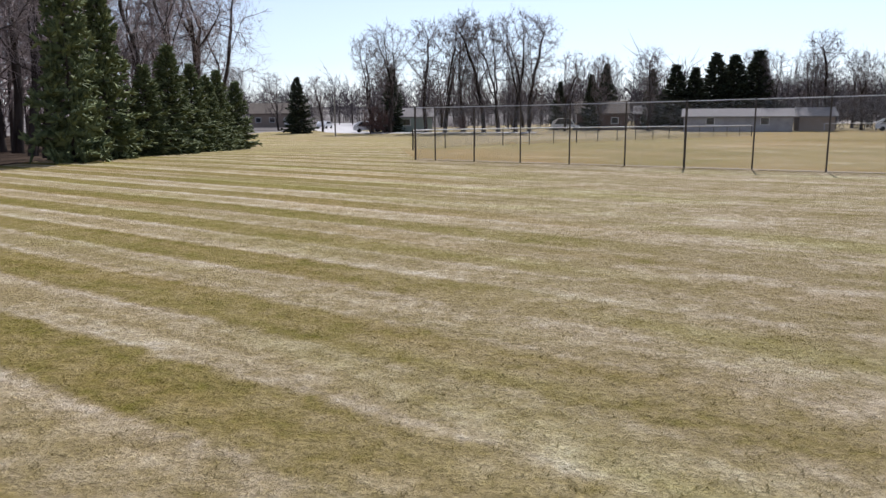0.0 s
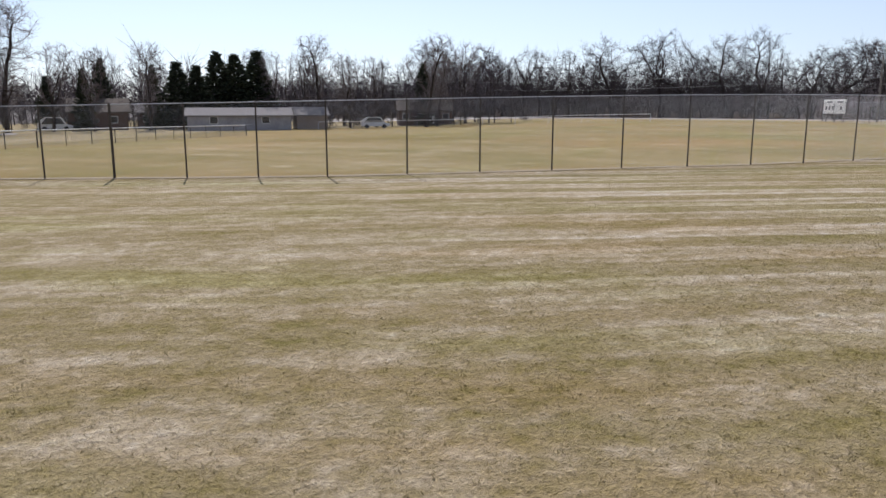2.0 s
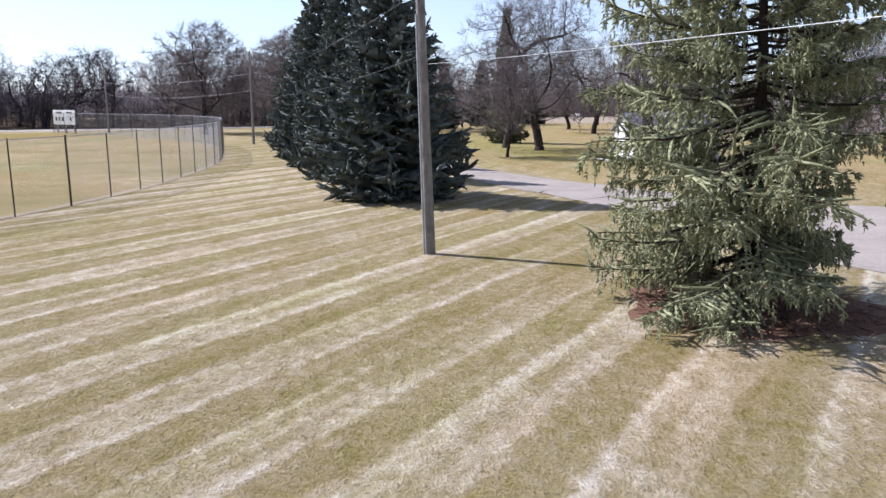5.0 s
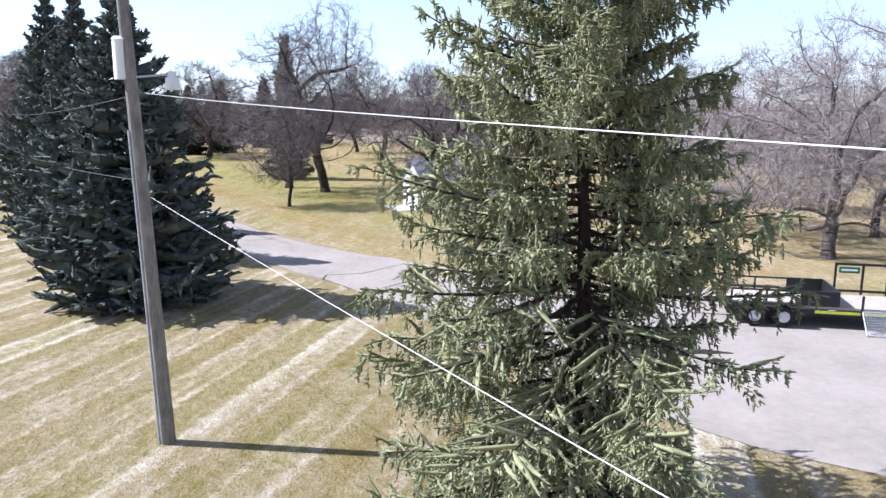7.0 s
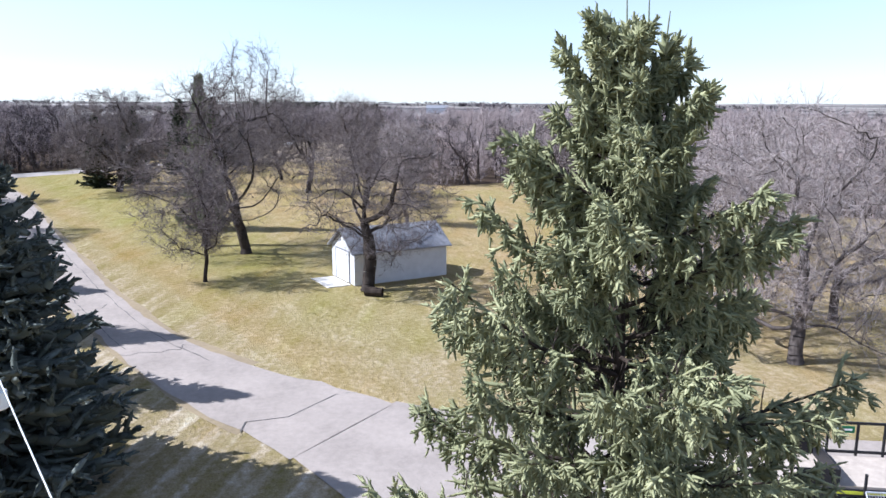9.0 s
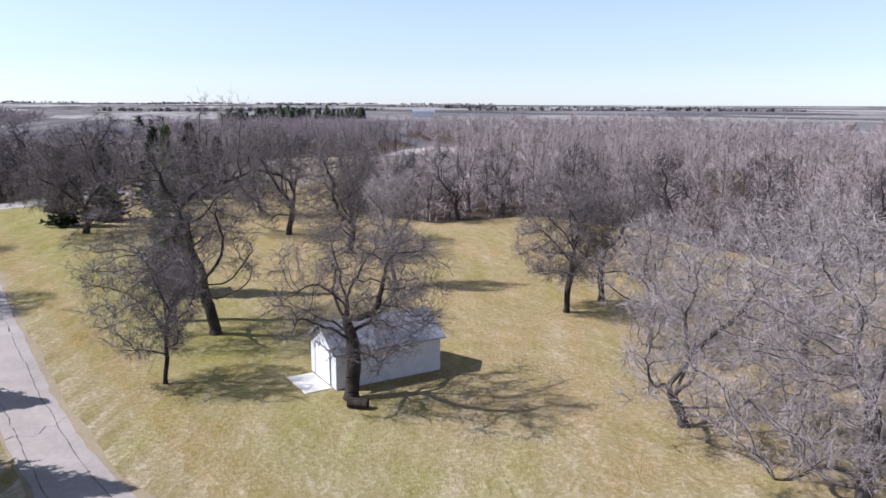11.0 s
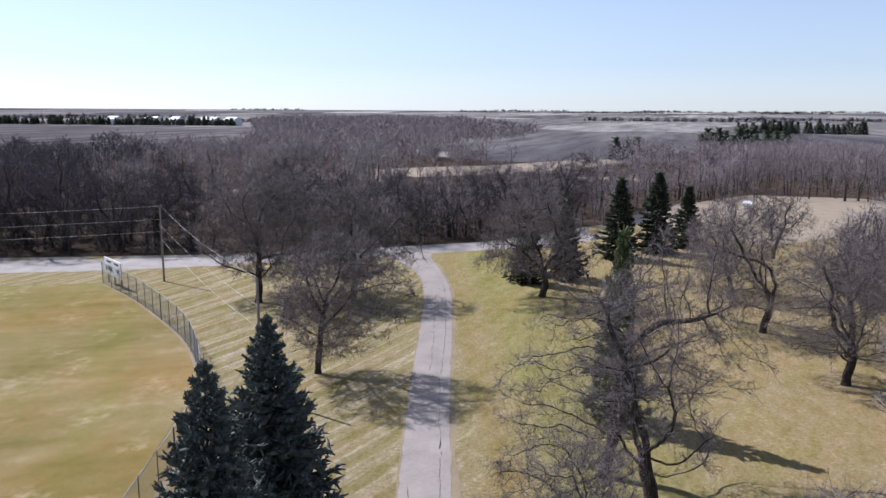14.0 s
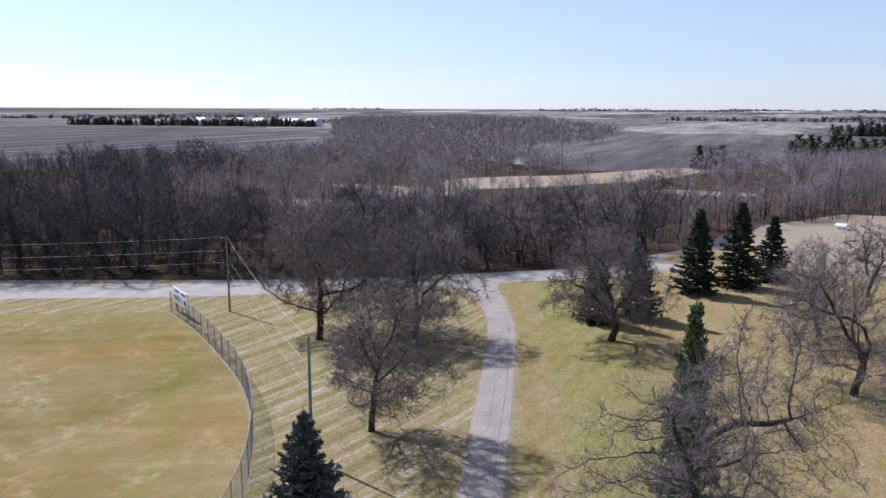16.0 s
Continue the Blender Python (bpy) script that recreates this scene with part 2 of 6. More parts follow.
def make_far_ground():
    m = Mat("farmland", 1.0, 0.0)
    p = m.place()
    v = m.t.nodes.new("ShaderNodeTexVoronoi")
    v.feature, v.distance = "F1", "CHEBYCHEV"
    v.inputs["Scale"].default_value = 1.0
    m.link(m.mapped(p, (0.0016, 0.0042, 0), 28), v.inputs["Vector"])
    sep = m.t.nodes.new("ShaderNodeSeparateColor")
    m.link(v.outputs["Color"], sep.inputs[0])
    col = m.ramp(sep.outputs[0], [(0.0, (0.080, 0.074, 0.080)), (0.3, (0.165, 0.150, 0.142)), (0.5, (0.100, 0.092, 0.096)), (0.68, (0.26, 0.238, 0.215)), (0.86, (0.135, 0.126, 0.124)), (1.0, (0.36, 0.335, 0.305))])
    n = m.noise(m.mapped(p, (0.003, 0.035, 0), 28), 1.0, 5.0, 0.65)
    col = m.mix(0.85, col, m.ramp(n, [(0.32, (0.45, 0.45, 0.48)), (0.5, (1.0, 1.0, 1.0)), (0.70, (1.7, 1.68, 1.66))]), "MULTIPLY")
    n2 = m.noise(p, 0.06, 5.0, 0.7)
    m.colour(m.mix(0.6, col, m.ramp(n2, [(0.3, (0.7, 0.7, 0.7)), (0.7, (1.3, 1.3, 1.3))]), "MULTIPLY"))
    return m.m


def make_litter():
    m = Mat("leaf_litter", 1.0, 0.0)
    p = m.place()
    n, n2 = m.noise(p, 0.25, 5.0, 0.7), m.noise(p, 4.0, 4.0, 0.7)
    f = m.math("ADD", m.math("MULTIPLY", n, 0.6), m.math("MULTIPLY", n2, 0.4))
    m.colour(m.ramp(f, [(0.35, (0.030, 0.022, 0.019)), (0.5, (0.062, 0.046, 0.036)), (0.68, (0.13, 0.098, 0.072))]))
    m.bump(n2, 0.6, 0.1)
    return m.m


def make_paving(name, base, cracks=True, grain=30.0):
    m = Mat(name, 0.9, 0.2)
    p = m.place()
    n, n2, n3 = m.noise(p, 0.35, 4.0, 0.6), m.noise(p, 3.5, 4.0, 0.65), m.noise(p, grain, 3.0, 0.7)
    f = m.math("ADD", m.math("MULTIPLY", n, 0.45), m.math("ADD", m.math("MULTIPLY", n2, 0.3), m.math("MULTIPLY", n3, 0.25)))
    col = m.ramp(f, [(0.33, tuple(c * 0.72 for c in base)), (0.5, base), (0.68, tuple(min(0.8, c * 1.25) for c in base))])
    if cracks:
        v = m.t.nodes.new("ShaderNodeTexVoronoi")
        v.feature = "DISTANCE_TO_EDGE"
        v.inputs["Scale"].default_value = 0.22
        d = m.t.nodes.new("ShaderNodeVectorMath")
        d.operation = "MULTIPLY_ADD"
        wob = m.node("ShaderNodeTexNoise", Scale=1.3, Detail=3.0)
        m.link(p, wob.inputs["Vector"])
        m.link(wob.outputs["Color"], d.inputs[0])
        d.inputs[1].default_value = (1.2, 1.2, 0)
        m.link(p, d.inputs[2])
        m.link(d.outputs[0], v.inputs["Vector"])
        k = m.ramp(v.outputs["Distance"], [(0.0, (0.75, 0.75, 0.75)), (0.0022, (0.5, 0.5, 0.5)), (0.0045, (0, 0, 0))])
        col = m.mix(k, col, tuple(c * 0.32 for c in base))
    m.colour(col)
    m.bump(n3, 0.35, 0.01)
    return m.m


def make_furrows():
    """Ploughed earth in long dark and dusty strips."""
    m = Mat("dark_ploughed_earth", 1.0, 0.0)
    p = m.place()
    n = m.noise(m.mapped(p, (0.004, 0.05, 0), 52), 1.0, 5.0, 0.65)
    n2 = m.noise(p, 0.3, 4.0, 0.7)
    f = m.math("ADD", m.math("MULTIPLY", n, 0.8), m.math("MULTIPLY", n2, 0.2))
    m.colour(m.ramp(f, [(0.36, (0.062, 0.054, 0.058)), (0.5, (0.105, 0.093, 0.096)), (0.62, (0.20, 0.178, 0.170))]))
    return m.m


def make_bark(name, lo, hi, scale=5.0):
    m = Mat(name, 0.95, 0.1)
    v = m.local()
    n, n2 = m.noise(m.mapped(v, (1, 1, 0.22)), scale, 4.0, 0.7), m.noise(v, scale * 0.2, 3.0, 0.6)
    f = m.math("ADD", m.math("MULTIPLY", n, 0.6), m.math("MULTIPLY", n2, 0.4))
    m.colour(m.ramp(f, [(0.34, lo), (0.66, hi)]))
    m.bump(n, 0.7, 0.03)
    return m.m


def make_island(name, stops, rough=0.85, large=0.0, scale=0.6, spec=0.15):
    """Colour that differs from piece to piece, with a slower drift over the whole."""
    m = Mat(name, rough, spec)
    g = m.t.nodes.new("ShaderNodeNewGeometry")
    n = m.noise(g.outputs["Position"], scale, 3.0, 0.6)
    f = m.math("ADD", m.math("MULTIPLY", g.outputs["Random Per Island"], 1.0 - large), m.math("MULTIPLY", n, large))
    m.colour(m.ramp(f, stops))
    return m.m


LAWN, FIELD, FAR, LITTER = make_lawn(), make_field(), make_far_ground(), make_litter()
ASPHALT = make_paving("worn_pale_asphalt", (0.305, 0.262, 0.233), False)
GRAVEL = make_paving("pale_gravel_road", (0.345, 0.308, 0.285), False, 8.0)
CONCRETE = make_paving("concrete_pad", (0.55, 0.52, 0.48), False)
DIRT = make_paving("bare_dirt", (0.255, 0.200, 0.128), False, 12.0)
TAN_GRASS = make_paving("dry_tan_grass", (0.29, 0.23, 0.165), False, 6.0)
PLOUGHED = make_furrows()
SAND = make_paving("pale_sand", (0.44, 0.38, 0.31), False, 6.0)
NEEDLE_BED = make_paving("dead_needle_bed", (0.16, 0.085, 0.055), False, 14.0)
BARK = make_bark("grey_brown_bark", (0.020, 0.016, 0.014), (0.080, 0.065, 0.057))
BARK_PALE = make_bark("pale_grey_bark", (0.045, 0.037, 0.034), (0.16, 0.135, 0.125))
BARK_DARK = make_bark("dark_conifer_bark", (0.026, 0.020, 0.017), (0.082, 0.063, 0.052))
TWIG = make_island("bare_twigs", [(0.0, (0.100, 0.081, 0.078)), (0.6, (0.175, 0.146, 0.140)), (1.0, (0.260, 0.220, 0.212))])
TWIG_PALE = make_island("pale_bare_twigs", [(0.0, (0.220, 0.182, 0.172)), (0.6, (0.330, 0.283, 0.270)), (1.0, (0.430, 0.376, 0.362))])
TWIG_RED = make_island("reddish_bare_twigs", [(0.0, (0.065, 0.040, 0.036)), (1.0, (0.17, 0.105, 0.095))])
BRUSH_TWIG = make_island("pale_brush_twigs", [(0.28, (0.215, 0.172, 0.164)), (0.5, (0.300, 0.245, 0.236)), (0.72, (0.400, 0.335, 0.322))], 0.9, 0.6, 0.085)
WOOD_TWIG = make_island("woodland_twigs", [(0.30, (0.042, 0.034, 0.038)), (0.5, (0.066, 0.055, 0.061)), (0.70, (0.104, 0.088, 0.096))], 0.9, 0.70, 0.11)
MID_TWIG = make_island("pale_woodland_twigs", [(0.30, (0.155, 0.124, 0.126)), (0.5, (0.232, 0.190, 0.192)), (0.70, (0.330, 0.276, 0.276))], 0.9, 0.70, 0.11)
WOOD_BARK = make_bark("woodland_bark", (0.030, 0.024, 0.022), (0.095, 0.078, 0.070), 2.0)
NEEDLE = make_island("green_spruce_needles", [(0.2, (0.160, 0.170, 0.092)), (0.5, (0.272, 0.280, 0.155)), (0.8, (0.400, 0.392, 0.225))], 0.75, 0.6, 1.1, 0.12)
NEEDLE_BLUE = make_island("blue_spruce_needles", [(0.2, (0.052, 0.061, 0.052)), (0.5, (0.100, 0.113, 0.099)), (0.8, (0.172, 0.187, 0.168))], 0.8, 0.5, 0.9, 0.1)
NEEDLE_GREEN = make_island("green_row_needles", [(0.2, (0.060, 0.078, 0.036)), (0.5, (0.120, 0.144, 0.064)), (0.85, (0.22, 0.24, 0.105))], 0.75, 0.5, 0.5, 0.15)
NEEDLE_DARK = make_island("dark_conifer_needles", [(0.2, (0.014, 0.019, 0.012)), (0.5, (0.032, 0.040, 0.023)), (0.85, (0.068, 0.080, 0.044))], 0.75, 0.35, 0.5, 0.2)
DEAD = make_island("dead_brown_twigs", [(0.0, (0.075, 0.040, 0.028)), (1.0, (0.24, 0.14, 0.095))])
STRAW = make_blades()
POLE_WOOD = make_bark("weathered_pole_wood", (0.13, 0.115, 0.105), (0.33, 0.30, 0.275), 9.0)
GALV = plain("galvanised_steel", (0.45, 0.46, 0.49), 0.5, 0.3, 0.4)
MESH = plain("weathered_steel_wire", (0.30, 0.305, 0.33), 0.5, 0.3, 0.4)
POST = plain("dark_weathered_posts", (0.085, 0.072, 0.062), 0.65, 0.3)
WHITE = plain("white_paint", (0.80, 0.79, 0.77), 0.6, 0, 0.3, 0.05)
CABLE = plain("pale_cable", (0.62, 0.62, 0.62), 0.5, 0.2, 0.3, 0.05)
DARK_CABLE = plain("dark_cable", (0.07, 0.07, 0.075), 0.5)
BLACK = plain("black_steel_paint", (0.022, 0.022, 0.026), 0.45, 0.2)
TAR = plain("dark_tar", (0.095, 0.088, 0.086), 0.8)
TYRE = plain("tyre_rubber", (0.020, 0.020, 0.020), 0.85)
LIME = plain("lime_yellow_paint", (0.56, 0.60, 0.05), 0.5)
GREEN_SIGN = plain("green_sign_paint", (0.02, 0.16, 0.07), 0.5)
SHINGLE = plain("grey_metal_roof", (0.29, 0.29, 0.315), 0.55, 0.3, 0.4, 0.2, 3.0)
ROOF_TAN = plain("tan_shingles", (0.15, 0.125, 0.105), 0.9, 0, 0.1, 0.2, 4.0)
ROOF_GREY = plain("pale_grey_shingles", (0.22, 0.205, 0.20), 0.9, 0, 0.1, 0.2, 4.0)
SIDING_WHITE = plain("white_siding", (0.62, 0.62, 0.64), 0.6, 0, 0.2, 0.06, 2.0)
SIDING_GREEN = plain("pale_green_siding", (0.30, 0.36, 0.33), 0.6, 0, 0.2, 0.06, 2.0)
SIDING_BROWN = plain("brown_siding", (0.13, 0.085, 0.07), 0.7, 0, 0.2, 0.1, 2.0)
SIDING_TAN = plain("tan_siding", (0.30, 0.24, 0.20), 0.7, 0, 0.2, 0.06, 2.0)
GLASS = plain("dark_window_glass", (0.03, 0.035, 0.045), 0.08, 0, 0.6, 0.05, 2.0, 0.0)
CAR_WHITE = plain("white_car_paint", (0.75, 0.75, 0.76), 0.25, 0, 0.5, 0.03, 1.0, 0.0)
SNOW_GREY = plain("pale_concrete_street", (0.50, 0.48, 0.47), 0.9, 0, 0.1, 0.12, 0.5)
DECK = plain("worn_deck_planks", (0.42, 0.36, 0.31), 0.9, 0, 0.1, 0.12, 3.0)
SIDING_GREY = plain("grey_white_siding", (0.36, 0.35, 0.37), 0.6, 0, 0.2, 0.16, 0.9)


# ---- mesh helpers ----
def tri_mesh(name, v, f, mat, smooth=False):
    """A mesh from arrays of places and of triangles."""
    v, f = np.asarray(v, np.float32).reshape(-1, 3), np.asarray(f, np.int32).reshape(-1, 3)
    me = bpy.data.meshes.new(name)
    me.vertices.add(len(v))
    me.vertices.foreach_set("co", v.ravel())
    me.loops.add(f.size)
    me.loops.foreach_set("vertex_index", f.ravel())
    me.polygons.add(len(f))
    me.polygons.foreach_set("loop_start", np.arange(0, f.size, 3, dtype=np.int32))
    if smooth:
        me.polygons.foreach_set("use_smooth", np.ones(len(f), bool))
    me.update(calc_edges=True)
    me.materials.append(mat)
    return me


def part(name, bm, material, parent=None, label="", at=None):
    """Links a bmesh as one mesh object under a thing or under a part."""
    me = bpy.data.meshes.new(name)
    bm.to_mesh(me)
    bm.free()
    me.materials.append(material)
    return hang(name, me, parent, label, at)


def hang(name, me, parent=None, label="", at=None):
    ob = new(name, me)
    if parent:
        ob.parent = parent
    if at is not None:
        ob.matrix_basis = at
    return tagged(ob, label)


def box(bm, x0, y0, z0, x1, y1, z1, bevel=0.0):
    vs = bmesh.ops.create_cube(bm, size=1.0)["verts"]
    for v in vs:
        v.co = Vector((x0 + (v.co.x + 0.5) * (x1 - x0), y0 + (v.co.y + 0.5) * (y1 - y0), z0 + (v.co.z + 0.5) * (z1 - z0)))
    if bevel:
        es = list({e for v in vs for e in v.link_edges})
        bmesh.ops.bevel(bm, geom=es, offset=bevel, segments=1, affect="EDGES")
    return bm


def cyl(bm, a, b, r0, r1=None, n=10):
    a, b = Vector(a), Vector(b)
    d = b - a
    m = Matrix.Translation((a + b) / 2) @ d.to_track_quat("Z", "Y").to_matrix().to_4x4()
    bmesh.ops.create_cone(bm, cap_ends=True, segments=n, radius1=r0, radius2=r0 if r1 is None else r1, depth=d.length, matrix=m)
    return bm


def prism(bm, outline, z0, z1, m=None):
    """A closed outline of (x, y), pushed from z0 to z1."""
    lo = [bm.verts.new((x, y, z0)) for x, y in outline]
    hi = [bm.verts.new((x, y, z1)) for x, y in outline]
    n = len(outline)
    for i in range(n):
        bm.faces.new((lo[i], lo[(i + 1) % n], hi[(i + 1) % n], hi[i]))
    bm.faces.new(lo[::-1])
    bm.faces.new(hi)
    if m is not None:
        bmesh.ops.transform(bm, matrix=m, verts=lo + hi)
    bmesh.ops.recalc_face_normals(bm, faces=bm.faces[:])
    return bm


def B():
    return bmesh.new()


def empty(name, x=0, y=0, z=0, rz=0):
    ob = new(name)
    ob.matrix_basis = pose(x, y, z, 0, 0, rz)
    return ob


def unit(a):
    return a / np.maximum(np.linalg.norm(a, axis=-1, keepdims=True), 1e-9)


def tubes(p0, p1, r0, r1, n=5):
    """Tapered sticks, all at once: places and triangles."""
    p0, p1 = np.asarray(p0, float), np.asarray(p1, float)
    d = unit(p1 - p0)
    ref = np.where(np.abs(d[:, 2:3]) > 0.9, np.array([[1.0, 0, 0]]), np.array([[0, 0, 1.0]]))
    u = unit(np.cross(d, ref))
    w = np.cross(d, u)
    a = np.linspace(0, 2 * np.pi, n, endpoint=False)
    ring = u[:, None] * np.cos(a)[None, :, None] + w[:, None] * np.sin(a)[None, :, None]
    v = np.concatenate([p0[:, None] + ring * np.asarray(r0)[:, None, None], p1[:, None] + ring * np.asarray(r1)[:, None, None]], 1)
    i = np.arange(n)
    j = (i + 1) % n
    f = np.concatenate([np.stack([i, j, n + j], 1), np.stack([i, n + j, n + i], 1)])
    f = f[None] + (np.arange(len(p0)) * 2 * n)[:, None, None]
    return v.reshape(-1, 3), f.reshape(-1, 3)


def spikes(p0, p1, r):
    """Thin three-sided points: places and triangles."""
    p0, p1 = np.asarray(p0, float), np.asarray(p1, float)
    d = unit(p1 - p0)
    ref = np.where(np.abs(d[:, 2:3]) > 0.9, np.array([[1.0, 0, 0]]), np.array([[0, 0, 1.0]]))
    u = unit(np.cross(d, ref))
    w = np.cross(d, u)
    a = np.array([0, 2.094, 4.189])
    ring = u[:, None] * np.cos(a)[None, :, None] + w[:, None] * np.sin(a)[None, :, None]
    v = np.concatenate([p0[:, None] + ring * np.asarray(r)[:, None, None], p1[:, None]], 1)
    f = np.array([[0, 1, 3], [1, 2, 3], [2, 0, 3]])[None] + (np.arange(len(p0)) * 4)[:, None, None]
    return v.reshape(-1, 3), f.reshape(-1, 3)


def slivers(rng, p0, p1, r, fold=True):
    """The finest shoots: folded slivers, or for far woods single ones."""
    p0, p1 = np.asarray(p0, float), np.asarray(p1, float)
    d = unit(p1 - p0)
    u = rng.normal(size=d.shape)
    u = unit(u - d * np.sum(u * d, 1, keepdims=True)) * np.asarray(r)[:, None]
    w = np.cross(d, u)
    if fold:
        v = np.stack([p0 - u - w * 0.5, p0 + w, p0 + u - w * 0.5, p1], 1)
        f = np.array([[0, 1, 3], [1, 2, 3]])[None] + (np.arange(len(p0)) * 4)[:, None, None]
    else:
        v = np.stack([p0 - u * 1.25, p0 + u * 1.25, p1], 1)
        f = np.arange(len(p0) * 3).reshape(-1, 3)
    return v.reshape(-1, 3), f.reshape(-1, 3)


def join(*vf):
    vs, fs, k = [], [], 0
    for v, f in vf:
        vs.append(v)
        fs.append(f + k)
        k += len(v)
    return np.concatenate(vs), np.concatenate(fs)


def poly_tubes(poly, rad, n):
    """Sticks along many polylines at once."""
    return tubes(poly[:, :-1].reshape(-1, 3), poly[:, 1:].reshape(-1, 3), rad[:, :-1].ravel(), rad[:, 1:].ravel(), n)


def branch(rng, poly, rad, n, t0, length, angle, up, k, thin=0.6, wob=0.12, curve=0.1, flat=0.0, t1=1.0, fall=0.6):
    """n children on each of many polylines: their polylines and radii."""
    b, kk = poly.shape[:2]
    idx = np.repeat(np.arange(b), n)
    t = np.tile((np.arange(n) + 0.5) / n, b) + rng.uniform(-0.5, 0.5, b * n) / n
    t = t0 + (t1 - t0) * np.clip(t, 0, 1)
    s = t * (kk - 1)
    i = np.minimum(s.astype(int), kk - 2)
    fr = (s - i)[:, None]
    a, c = poly[idx, i], poly[idx, i + 1]
    p = a * (1 - fr) + c * fr
    r = (rad[idx, i] * (1 - fr[:, 0]) + rad[idx, i + 1] * fr[:, 0]) * thin
    tan = unit(c - a)
    perp = rng.normal(size=(b * n, 3))
    perp[:, 2] *= 1 - flat
    perp = unit(perp - tan * np.sum(perp * tan, 1, keepdims=True))
    ang = np.radians(rng.normal(angle, angle * 0.22, b * n))[:, None]
    d = tan * np.cos(ang) + perp * np.sin(ang)
    d[:, 2] += up
    d = unit(d)
    plen = np.linalg.norm(np.diff(poly, axis=1), axis=2).sum(1)[idx]
    ln = plen * length * (1 - fall * (t - t0)) * rng.uniform(0.65, 1.25, b * n)
    pts, rr = [p], [r]
    step = (ln / (k - 1))[:, None]
    for q in range(1, k):
        d = unit(d + rng.normal(size=d.shape) * wob + np.array([0, 0, curve]))
        p = p + d * step
        pts.append(p)
        rr.append(r * (1 - 0.8 * q / (k - 1)))
    return np.stack(pts, 1), np.stack(rr, 1)


def twig_tips(rng, poly, n, length, angle, up, t0=0.2):
    """Single straight shoots on many polylines: their two ends."""
    q, r = branch(rng, poly, np.ones(poly.shape[:2]), n, t0, length, angle, up, 2, fall=0.4)
    return q[:, 0], q[:, 1]


def trunk_line(rng, h, r, k=7, lean=0.05, wob=0.035, top=0.12):
    z = np.linspace(0, 1, k)
    off = np.cumsum(rng.normal(size=(k, 2)) * wob * h / k * 2, 0) + np.outer(z, rng.normal(size=2) * lean * h)
    off -= off[0]
    p = np.column_stack([off, z * h])
    return p[None], (r * (1 - (1 - top) * z ** 0.8))[None]


